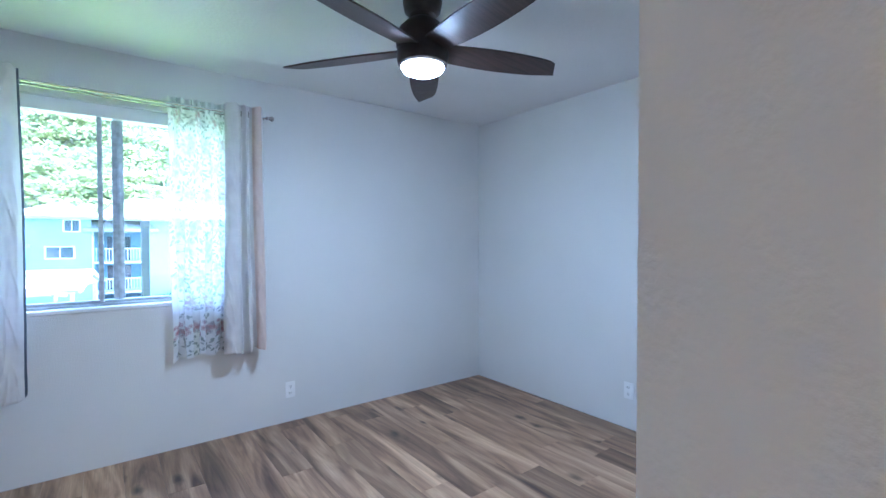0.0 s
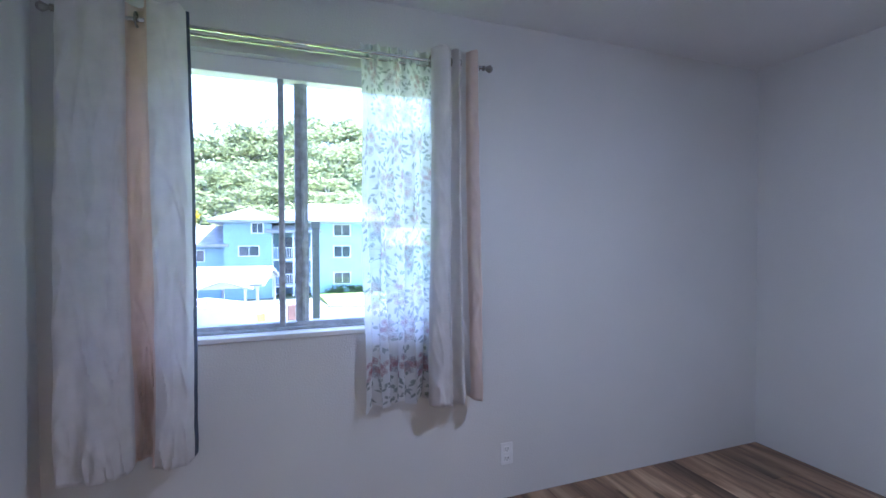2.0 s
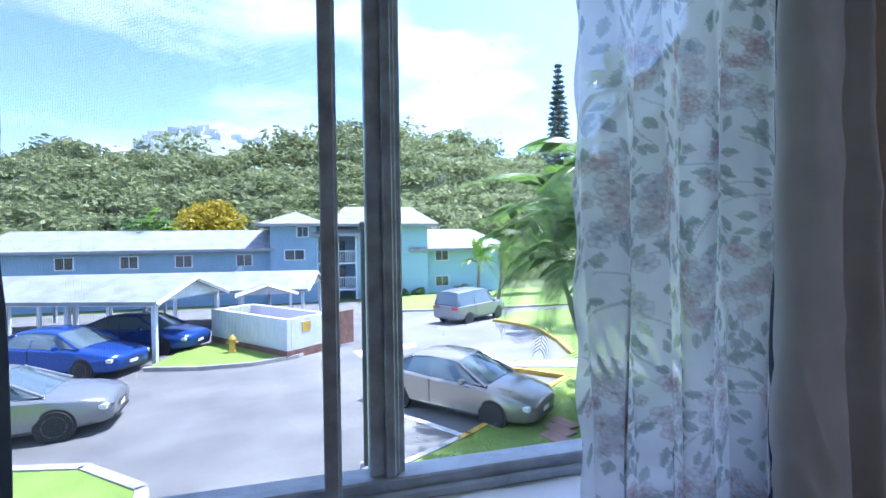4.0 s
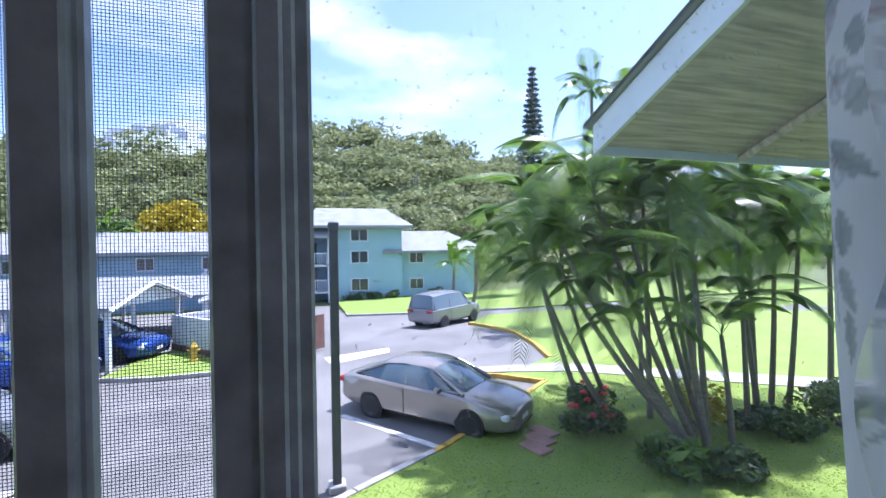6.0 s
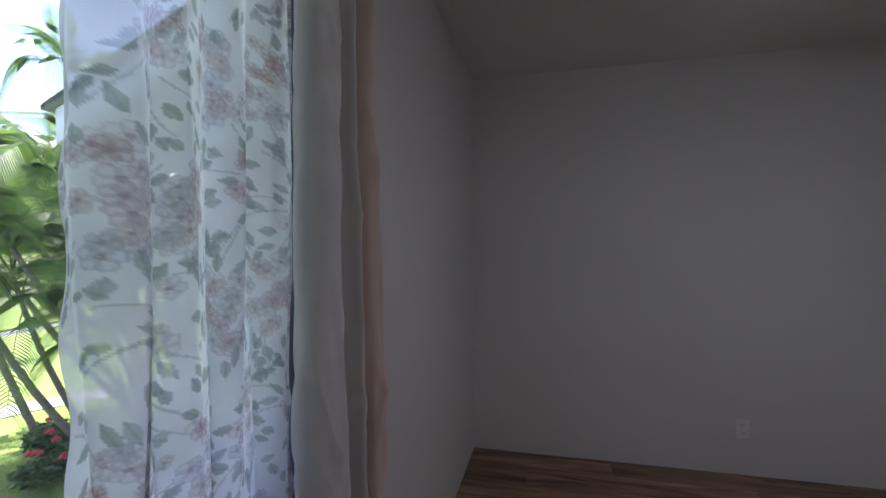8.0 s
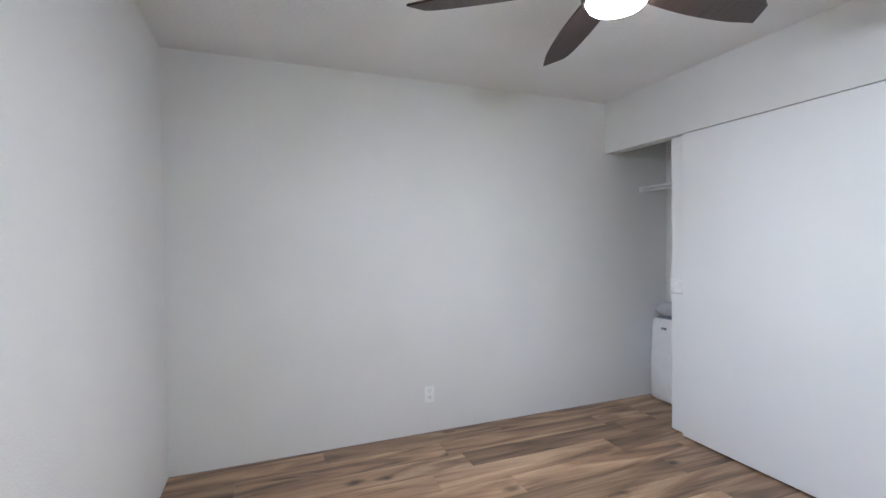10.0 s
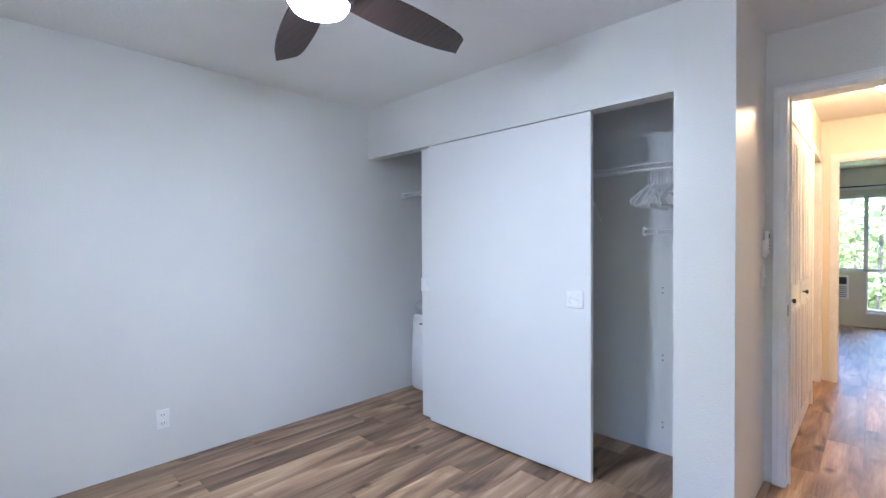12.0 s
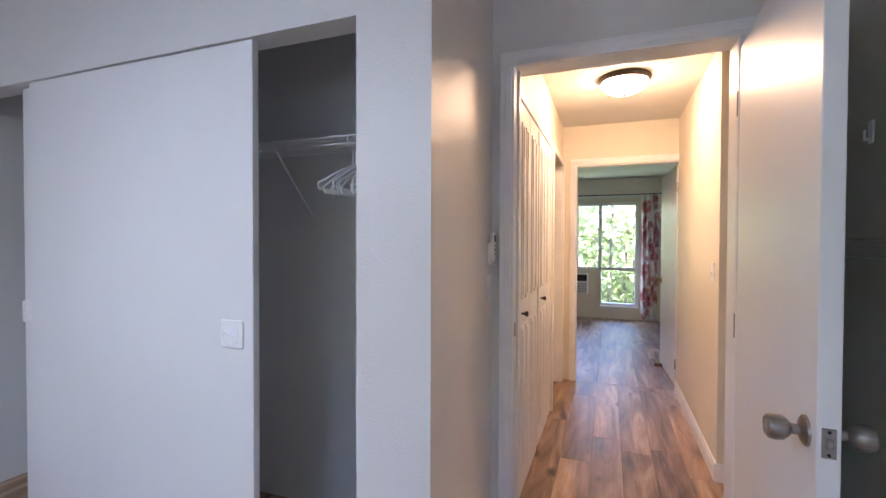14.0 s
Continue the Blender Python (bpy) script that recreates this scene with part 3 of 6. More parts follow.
FOLDS_R = [(0.745, 3.085), (0.728, 3.06), (0.738, 3.03), (0.768, 3.015), (0.803, 3.02), (0.822, 3.05), (0.835, 3.075), (0.848, 3.045), (0.858, 3.012), (0.872, 3.035), (0.886, 3.08), (0.902, 3.06), (0.916, 3.015), (0.945, 3.008), (0.965, 3.03), (0.98, 3.07), (0.968, 3.11)]
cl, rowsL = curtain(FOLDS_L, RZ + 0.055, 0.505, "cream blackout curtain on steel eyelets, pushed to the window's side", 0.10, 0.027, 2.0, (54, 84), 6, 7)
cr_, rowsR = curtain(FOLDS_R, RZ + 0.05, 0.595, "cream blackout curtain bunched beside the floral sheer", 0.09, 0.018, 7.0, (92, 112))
for root, rows, us in ((cl, rowsL, (0.07, 0.28, 0.50, 0.72, 0.93)), (cr_, rowsR, (0.12, 0.38, 0.62, 0.86))):
    for u in us:
        p = rows[1][int(u * 130)]
        bm = bmesh.new()
        ring = [[Vector((p.x - root.matrix_basis.translation.x, 0, 0)) + Vector((0.004 * math.cos(b), (0.024 + 0.005 * math.sin(b)) * math.cos(a), (0.024 + 0.005 * math.sin(b)) * math.sin(a))) + Vector((0, 3.085 - root.matrix_basis.translation.y, RZ - root.matrix_basis.translation.z)) for b in [k * math.pi / 3 for k in range(6)]] for a in [k * math.pi / 10 for k in range(21)]]
        quads(bm, ring, True)
        part("eyelet", bm, STEEL, root, "brushed steel eyelet", True)

rodt = thing("curtain_rod", pose(0.2, 3.085, RZ), "thin double steel curtain rod above the window", "curtain rod")
part("front_rod", R(((-0.85, 0, 0), (0.80, 0, 0), 0.0085)), CHROME, rodt, "", True)
part("back_rod", R(((-0.78, 0.035, -0.012), (0.74, 0.035, -0.012), 0.006)), CHROME, rodt, "", True)
for x, s in ((-0.85, -1), (0.80, 1)):
    part("finial", T([(0.004, 0), (0.012, 0.004), (0.013, 0.012), (0.008, 0.018), (0.012, 0.026), (0.019, 0.04), (0.012, 0.052), (0.001, 0.056)], Matrix.Translation((x, 0, 0)) @ pose(0, 0, 0, 0, 90 * s, 0), 16), STEEL, rodt, "", True)
for x in (-0.82, 0.78):
    part("bracket", B(((x - 0.006, -0.008, -0.016), (x + 0.006, YW - 3.085, -0.008)), ((x - 0.014, YW - 3.085 - 0.004, -0.04), (x + 0.014, YW - 3.085, 0.02)), bevel=0.001), STEEL, rodt)


def printed(w, h, res, seed, kind):
    """A floral print as an array of colours over a cloth of w x h metres, v from the top."""
    rng = np.random.RandomState(seed)
    nu, nv = int(w / res), int(h / res)
    U, V = np.meshgrid(np.arange(nu + 1) * res, np.arange(nv + 1) * res)
    img = np.ones((nv + 1, nu + 1, 3))

    def near(cx, cy, r):
        a, b = max(0, int((cy - r) / res)), max(0, int((cy + r) / res) + 2)
        c, d = max(0, int((cx - r) / res)), max(0, int((cx + r) / res) + 2)
        return img[a:b, c:d], U[a:b, c:d] - cx, V[a:b, c:d] - cy

    def stamp(view, mask, colour, k):
        view[mask] = view[mask] * (1 - k) + np.array(colour) * k

    def leaf(cx, cy, ang, L, W, colour, k):
        view, x, y = near(cx, cy, L * 1.1)
        a, b = x * math.cos(ang) + y * math.sin(ang), -x * math.sin(ang) + y * math.cos(ang)
        t = np.clip(a / L, 0, 1)
        edge = W * np.sin(np.pi * t ** 0.8)
        mask = (a > 0) & (a < L) & (np.abs(b) < edge)
        stamp(view, mask, colour, k)
        stamp(view, mask & (b > 0), (0.80, 0.82, 0.81), k * 0.25)
        stamp(view, mask & (np.abs(b) < res * 0.6), (0.32, 0.36, 0.35), k * 0.5)

    def stem(cx, cy, ang, L, colour):
        view, x, y = near(cx, cy, L * 1.2)
        a, b = x * math.cos(ang) + y * math.sin(ang), -x * math.sin(ang) + y * math.cos(ang)
        b = b + 0.25 * a * a / L
        stamp(view, (a > 0) & (a < L) & (np.abs(b) < res * 0.6), colour, 0.6)

    def flower(cx, cy, r, colour):
        view, x, y = near(cx, cy, r * 1.3)
        turn0 = rng.rand() * 6.28
        for k in range(5):
            a = k * 1.2566 + turn0
            d = np.hypot(x - r * 0.55 * math.cos(a), y - r * 0.55 * math.sin(a))
            stamp(view, d < r * 0.52, tuple(np.array(colour) * (0.85 + 0.3 * rng.rand())), 0.32)
            stamp(view, (d < r * 0.52) & (d > r * 0.52 - res * 1.1), tuple(np.array(colour) * 0.7), 0.30)
        stamp(view, np.hypot(x, y) < r * 0.22, (0.45, 0.32, 0.30), 0.6)

    GREENS = [(0.32, 0.38, 0.38), (0.40, 0.46, 0.44), (0.48, 0.54, 0.54), (0.30, 0.36, 0.33)]
    if kind == "sheer":
        rows_, y = [], 0.10
        while y < h - 0.22:
            rows_.append(y)
            y += 0.165
        bunches = [((0.08 + 0.165 * c + (0.08 if i % 2 else 0)) % w, y + rng.randn() * 0.015) for i, y in enumerate(rows_) for c in range(int(w / 0.165))]
        PALE = [(0.72, 0.58, 0.60), (0.80, 0.70, 0.70), (0.66, 0.66, 0.72), (0.76, 0.72, 0.70), (0.70, 0.68, 0.72)]
        for cx, cy in bunches:
            for _ in range(26):
                a0, d0 = rng.rand() * 6.28, 0.058 * rng.rand() ** 0.6
                flower(cx + d0 * math.cos(a0), cy + d0 * math.sin(a0) * 1.15, 0.009 + 0.008 * rng.rand(), PALE[rng.randint(5)])
            for _ in range(4):
                flower(cx + rng.randn() * 0.028, cy - 0.02 + rng.randn() * 0.025, 0.009 + 0.006 * rng.rand(), [(0.62, 0.38, 0.42), (0.68, 0.50, 0.53)][rng.randint(2)])
            for k in range(17):
                a0, d0 = k * 0.37 + rng.rand() * 0.3, 0.046 + 0.034 * rng.rand()
                leaf(cx + d0 * math.cos(a0), cy + d0 * math.sin(a0) * 1.15, a0 + rng.randn() * 0.5, 0.020 + 0.014 * rng.rand(), 0.0055 + 0.003 * rng.rand(), GREENS[rng.randint(4)], 0.72)
            for k in range(4):
                a0 = rng.rand() * 6.28
                stem(cx + 0.05 * math.cos(a0), cy + 0.055 * math.sin(a0), a0, 0.05 + 0.03 * rng.rand(), (0.5, 0.54, 0.53))
                for q in (0.7, 1.0):
                    leaf(cx + (0.05 + 0.06 * q) * math.cos(a0), cy + (0.055 + 0.06 * q) * math.sin(a0), a0 + 0.9 * (1.7 - 2 * q), 0.022, 0.006, GREENS[rng.randint(4)], 0.7)
        for x in np.arange(0.02, w, 0.062):          # border of darker blooms over hanging leaves
            for _ in range(9):
                flower(x + rng.randn() * 0.022, h - 0.175 + rng.randn() * 0.022, 0.010 + 0.008 * rng.rand(), [(0.56, 0.22, 0.27), (0.66, 0.40, 0.43), (0.50, 0.48, 0.56)][rng.randint(3)])
            for _ in range(15):
                leaf(x + rng.randn() * 0.03, h - 0.15 + 0.13 * rng.rand(), 1.57 + rng.randn() * 0.8, 0.018 + 0.012 * rng.rand(), 0.0055, GREENS[rng.randint(4)], 0.8)
    else:
        for _ in range(int(w * h * 75)):
            cx, cy = rng.rand() * w, rng.rand() * h
            for _ in range(3):
                flower(cx + rng.randn() * 0.03, cy + rng.randn() * 0.03, 0.03 + 0.03 * rng.rand(), [(0.70, 0.12, 0.14), (0.62, 0.06, 0.10), (0.80, 0.35, 0.35)][rng.randint(3)])
            for _ in range(3):
                leaf(cx, cy, rng.rand() * 6.28, 0.08, 0.012, (0.45, 0.4, 0.35), 0.6)
    return img


def printed_curtain(name, label, w, h, res, x_top, x_bot, z_top, folds, amp, yc, material, seed, kind, turn=0.0, facing=1, gather=0.06):
    img = printed(w, h, res, seed, kind)
    nv, nu = img.shape[0] - 1, img.shape[1] - 1
    v, u = np.meshgrid(np.linspace(0, 1, nv + 1), np.linspace(0, 1, nu + 1), indexing="ij")
    ph = 2 * np.pi * folds * (u + 0.03 * np.sin(5 * u + seed)) + 0.35 * np.sin(2.5 * v + 4 * u)
    top = np.clip(1 - v / gather, 0, 1)
    a = amp * (0.35 + 0.65 * np.clip(v * 2.2, 0, 1)) * (0.7 + 0.5 * np.sin(3 * u + seed) ** 2)
    x0, x1 = x_top[0] + (x_bot[0] - x_top[0]) * v, x_top[1] + (x_bot[1] - x_top[1]) * v
    x = x0 + (x1 - x0) * u + 0.010 * np.sin(2 * ph) * v + 0.006 * np.sin(9 * v + 20 * u)
    y = yc + facing * (a * np.sin(ph) + 0.004 * np.sin(31 * u + 12 * v) + 0.010 * top * np.sin(60 * u) + 0.006 * np.exp(-u * w / 0.012) * np.sin(70 * v))
    z = z_top - h * v + 0.012 * np.sin(ph * 0.7) * v - 0.03 * np.exp(-u * 12) * v
    if kind == "sheer":
        z = z + 0.02 * top * (v < 0.001)
    cx, cz = (x_top[0] + x_top[1]) / 2, z_top - h
    P = np.stack([x - cx, y - yc, z - cz], -1).reshape(-1, 3)
    idx = np.arange((nu + 1) * (nv + 1)).reshape(nv + 1, nu + 1)
    F = np.stack([idx[:-1, :-1], idx[:-1, 1:], idx[1:, 1:], idx[1:, :-1]], -1).reshape(-1, 4)
    me = bpy.data.meshes.new("cloth")
    me.vertices.add(len(P))
    me.vertices.foreach_set("co", P.ravel())
    me.loops.add(F.size)
    me.loops.foreach_set("vertex_index", F.ravel())
    me.polygons.add(len(F))
    me.polygons.foreach_set("loop_start", np.arange(0, F.size, 4))
    me.update(calc_edges=True)
    at = me.color_attributes.new("print", "FLOAT_COLOR", "POINT")
    at.data.foreach_set("color", np.concatenate([img.reshape(-1, 3), np.ones((len(P), 1))], 1).ravel())
    me.materials.append(material)
    me.shade_smooth()
    root = thing(name, pose(cx, yc, cz, 0, 0, turn), label, "curtain", "window curtains")
    ob = new("cloth", me)
    ob.parent = root
    return root


printed_curtain("sheer_curtain", "white sheer curtain printed with grey leaves and pink flowers", 0.66, 1.60, 0.0024, (0.425, 0.845), (0.445, 0.83), 2.195, 4.6, 0.020, 3.118, SHEER, 5, "sheer")

# ---- ceiling fan ----
fan = thing("ceiling_fan", pose(1.255, 1.565, H - 0.045), "dark bronze ceiling fan with five walnut blades and a lit lamp", "ceiling fan")
part("canopy", T([(0.085, 0.045), (0.088, -0.012), (0.080, -0.05), (0.06, -0.07), (0.06, -0.09), (0.02, -0.091)], seg=28), BRONZE, fan, "", True)
part("motor_housing", T([(0.055, -0.085), (0.075, -0.10), (0.105, -0.13), (0.118, -0.17), (0.118, -0.205), (0.112, -0.215), (0.112, -0.225), (0.118, -0.235), (0.110, -0.285), (0.098, -0.295), (0.05, -0.296)], seg=32), BRONZE, fan, "", True)
part("lamp_lens", T([(0.096, -0.288), (0.096, -0.296), (0.086, -0.312), (0.06, -0.324), (0.03, -0.330), (0.002, -0.332)], seg=28), LAMP_F, fan, "glowing frosted lens", True)
for k in range(5):
    a = radians(54 + 72 * k)
    rot = Matrix.Rotation(a, 4, "Z") @ Matrix.Translation((0, 0, -0.220)) @ Matrix.Rotation(radians(-13), 4, "X")
    bm = bmesh.new()
    rows = []
    for i in range(15):
        s = i / 14
        r = 0.10 + 0.57 * s
        w = 0.048 + 0.030 * math.sin(math.pi * min(1, s * 0.80 + 0.12)) - (0.012 * max(0, s - 0.9) * 10)
        skew = 0.030 * max(0, s - 0.93) / 0.07
        rows.append([Vector((r + (skew if y > 0 else -skew * 0.4), y * w, dz)) for y, dz in ((-1, 0), (-0.97, 0.004), (0.97, 0.004), (1, 0), (0.97, -0.004), (-0.97, -0.004))])
    vs = quads(bm, rows, True)
    bm.faces.new(vs[0])
    bm.faces.new(vs[-1])
    bmesh.ops.recalc_face_normals(bm, faces=bm.faces)
    bmesh.ops.transform(bm, matrix=rot, verts=bm.verts)
    part("blade", bm, BLADE, fan)


# ---- closet ----
def sliding_door(x0, x1, y, label, pulls):
    d = thing("sliding_closet_door", pose((x0 + x1) / 2, y, 0), label, "closet door", "sliding closet doors")
    w = (x1 - x0) / 2
    part("panel", B(((-w, -0.030, 0.012), (w, 0, 2.026)), bevel=0.002), DOOR, d)
    for px in pulls:
        p = part("pull_plate", B(((px - 0.050, 0, 0.957), (px + 0.050, 0.010, 1.057)), bevel=0.004), PLASTIC, d, "square white finger pull")
        bm = T([(0.038, 0.010), (0.038, 0.013), (0.034, 0.013), (0.033, 0.0105), (0.002, 0.0102)], Matrix.Translation((px, 0, 1.007)) @ pose(0, 0, 0, -90), 28)
        part("pull_ring", bm, PLASTIC, p, "round recess rim", True)
        part("pull_bar", R(((px - 0.026, 0.012, 1.000), (px + 0.026, 0.012, 1.014), 0.004)), PLASTIC, p)
    return d


sliding_door(1.055, 2.305, YC - 0.008, "plain white sliding closet door, half open", (-0.535,))
sliding_door(1.19, 2.425, YC - 0.045, "plain white sliding closet door behind the front one", (0.572,))


def wire_shelf(x0, x1, z, y0=-0.60, y1=-0.30, label="white coated wire closet shelf on the back wall"):
    s = thing("wire_shelf", pose((x0 + x1) / 2, y0, z), label, "shelf")
    w, d = (x1 - x0) / 2, y1 - y0
    part("front_rail", R(((-w, d, 0), (w, d, 0), 0.0042), ((-w, d, -0.032), (w, d, -0.032), 0.0042)), WIRE, s)
    part("back_rail", R(((-w, 0.006, 0), (w, 0.006, 0), 0.003), ((-w, d * 0.5, -0.004), (w, d * 0.5, -0.004), 0.003)), WIRE, s)
    bm = bmesh.new()
    n = int((x1 - x0) / 0.0254)
    for k in range(n + 1):
        x = -w + k * 0.0254
        rod(bm, (x, 0.004, 0.003), (x, d, 0.003), 0.0021, seg=5, caps=False)
    tagged(part("deck_wires", bm, WIRE, s), kind="stuff")
    k = 0
    while -w + 0.10 + 0.30 * k < w:
        x = -w + 0.10 + 0.30 * k
        part("tie", B(((x - 0.004, d - 0.002, -0.034), (x + 0.004, d + 0.003, 0.002))), WIRE, s)
        k += 1
    for x in (-w, w - 0.012):
        part("end_clip", B(((x, d - 0.03, -0.042), (x + 0.012, d + 0.008, 0.012)), bevel=0.002), PLASTIC, s)
    return s


ws = wire_shelf(0.502, 3.028, 1.765)
for x in (-0.47, 0.55):
    part("brace", R(((x, 0.29, -0.010), (x, 0.008, -0.30), 0.0045)), WIRE, ws, "slanting wire brace")
wire_shelf(0.502, 0.985, 1.40, -0.60, -0.50, "short white wire rack low on the back wall")


def hanger():
    h = thing("clothes_hanger", pose(0, 0, 0), "white plastic clothes hanger on the wire shelf", "hanger", "closet hangers")
    pts = [(0, 0.02, 0.012), (0, 0.006, 0.022), (0, -0.012, 0.010), (0, 0, -0.012), (0, 0, -0.07)]
    part("hook", R(*[(a, b, 0.0028) for a, b in zip(pts, pts[1:])], seg=6), WIRE, h)
    tri = [(0, 0, -0.07), (0, 0.10, -0.115), (0, 0.205, -0.175), (0, 0.20, -0.195), (0, -0.20, -0.195), (0, -0.205, -0.175), (0, -0.10, -0.115), (0, 0, -0.07)]
    part("frame", R(*[(a, b, 0.0042) for a, b in zip(tri, tri[1:])], seg=6), WIRE, h)
    return h


h0 = hanger()
h0.matrix_basis = pose(0.70, -0.318, 1.715, 0, 0, 6)
hr = random.Random(4)
for k in range(11):
    copy_thing(h0, pose(0.72 + 0.017 * k, -0.318, 1.715, hr.uniform(-4, 4), 0, hr.uniform(-14, 8)))

for z in (1.02, 0.60, 0.18):
    sc = thing("wall_anchor", pose(0.90, -0.60, z), "small grey screw anchors in the bare closet wall", "screw anchor", "wall anchors")
    for dz in (-0.016, 0.016):
        part("screw", R(((0, -0.003, dz), (0, 0.004, dz), 0.0055)), GREYPL, sc)

ac = thing("portable_air_conditioner", pose(2.83, -0.455, 0.012), "white portable air conditioner standing in the closet", "air conditioner")
bm = bmesh.new()
rows = []
for z, gx, gy in ((0.0, 0.135, 0.10), (0.02, 0.145, 0.112), (0.30, 0.145, 0.116), (0.60, 0.135, 0.106), (0.655, 0.128, 0.098), (0.668, 0.115, 0.086)):
    ring = []
    for k in range(32):
        a = 2 * math.pi * k / 32
        c, s = math.cos(a), math.sin(a)
        ring.append(Vector((math.copysign(abs(c) ** 0.28, c) * gx, math.copysign(abs(s) ** 0.28, s) * gy, z)))
    rows.append(ring)
vs = quads(bm, rows, True)
bm.faces.new(vs[0]), bm.faces.new(vs[-1])
bmesh.ops.recalc_face_normals(bm, faces=bm.faces)
part("body", bm, PLASTIC, ac, "", True)
part("top_panel", B(((-0.10, -0.075, 0.665), (0.10, 0.075, 0.674)), bevel=0.003), GREYPL, ac, "grey top panel")
part("badge", B(((-0.025, 0.106, 0.585), (0.020, 0.1125, 0.600)), bevel=0.001), DARK, ac, "small dark badge")
part("badge_mark", B(((-0.02, 0.1125, 0.591), (0.015, 0.1130, 0.594))), PLASTIC, ac)
hose = thing("exhaust_hose", pose(2.865, -0.45, 0.745), "ribbed grey plastic hose lying on the air conditioner", "hose")
prof = [(0.03, -0.11), (0.045, -0.108)]
for k in range(9):
    prof += [(0.058, -0.10 + k * 0.017), (0.063, -0.0915 + k * 0.017)]
prof += [(0.045, 0.062), (0.045, 0.085), (0.036, 0.09), (0.036, 0.118), (0.028, 0.12)]
part("tube", T(prof, pose(0, 0, 0.002, 0, 90, 0), 24), mat("grey_hose", (0.50, 0.51, 0.53), rough=0.5, vary=0.05, scale=10), hose, "", True)

# ---- nook: remote, switch, door, hatch ----
rm = thing("remote_control", pose(XN, -0.60, 1.30), "white fan remote control in its wall holder", "remote control")
part("holder", B(((-0.016, -0.024, -0.065), (0, 0.024, 0.03)), bevel=0.003), PLASTIC, rm)
part("handset", B(((-0.026, -0.019, -0.05), (-0.010, 0.019, 0.075)), bevel=0.004), PLASTIC, rm)
part("display", B(((-0.0275, -0.013, 0.035), (-0.0255, 0.013, 0.062)), bevel=0.001), DARK, rm, "dark display")
for k in range(3):
    part("button", R(((-0.0285, 0, 0.018 - 0.018 * k), (-0.025, 0, 0.018 - 0.018 * k), 0.005)), GREYPL, rm, "grey button")


def light_switch(m, label):
    s = thing("light_switch", m, label, "switch", "light switches")
    part("plate", B(((-0.036, 0, -0.058), (0.036, 0.006, 0.058)), bevel=0.003), PLASTIC, s)
    part("toggle", B(((-0.006, 0.005, -0.012), (0.006, 0.016, 0.006)), bevel=0.002), PLASTIC, s)
    return s


light_switch(pose(XN, -0.59, 1.135, 0, 0, 90), "white toggle light switch under the remote control")
light_switch(pose(HX0, -1.72, 1.16, 0, 0, -90), "white toggle light switch on the cream hall wall")


def knob(parent, at, d, material=STEEL, s=1.0):
    """A turned door knob that points along d (+1 or -1 in x) at a place on the door."""
    m = Matrix.Translation(at) @ pose(0, 0, 0, 0, 90 * d, 0)
    rose = part("rose", T([(0.033 * s, 0), (0.032 * s, 0.005 * s), (0.024 * s, 0.010 * s), (0.012 * s, 0.013 * s)], m), material, parent, "", True)
    part("knob", T([(0.011 * s, 0.010 * s), (0.011 * s, 0.026 * s), (0.018 * s, 0.032 * s), (0.0265 * s, 0.042 * s), (0.0285 * s, 0.056 * s), (0.026 * s, 0.068 * s), (0.019 * s, 0.073 * s), (0.0185 * s, 0.071 * s), (0.002, 0.0705 * s)], m), material, rose, "brushed steel knob", True)
    return rose


door = thing("room_door", pose(DX0 - 0.004, YD + 0.012, 0.010, 0, 0, -3.2), "glossy white flush door standing open into the room", "door")
part("leaf", B(((-0.040, 0, 0), (0, 0.81, 2.03)), bevel=0.002), DOOR, door)
knob(door, (0, 0.75, 0.925), 1)
knob(door, (-0.040, 0.75, 0.925), -1)
lt = part("latch_plate", B(((-0.032, 0.8095, 0.895), (-0.008, 0.812, 0.955)), bevel=0.0006), STEEL, door, "steel latch plate")
part("bolt", B(((-0.026, 0.811, 0.914), (-0.014, 0.819, 0.936)), bevel=0.003), STEEL, lt)
for z in (0.902, 0.948):
    part("screw", R(((-0.020, 0.811, z), (-0.020, 0.8130, z), 0.0035)), DARK, lt)
for z in (0.20, 1.02, 1.83):
    part("hinge", R(((0.002, -0.004, z - 0.045), (0.002, -0.004, z + 0.045), 0.006)), STEEL, door)

hatch = tagged(thing("wall_hatch", pose(XL, -0.10, 0), "", ""), kind="structure")
# the shade behind the open door is put into this duller olive colour
HP = mat("shade_toned_panel", (0.55, 0.53, 0.46), rough=0.5, vary=0.05, scale=4)
part("panel", B(((0, -0.52, 1.345), (0.016, 0.42, 2.35)), bevel=0.003), HP, hatch, "upper panel toned olive for shade")
part("panel", B(((0, -0.52, 0.02), (0.016, 0.42, 1.29)), bevel=0.003), HP, hatch, "lower panel toned olive for shade")
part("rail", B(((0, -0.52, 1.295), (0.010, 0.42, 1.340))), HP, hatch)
hk = thing("wall_hook", pose(XL + 0.016, -0.24, 1.63), "small worn white plastic hook stuck on the panel", "hook")
part("pad", B(((0, -0.012, -0.03), (0.004, 0.012, 0.03)), bevel=0.002), PLASTIC, hk)
part("peg", B(((0.004, -0.004, -0.024), (0.018, 0.004, -0.016)), ((0.014, -0.004, -0.024), (0.018, 0.004, 0.004)), bevel=0.001), PLASTIC, hk)


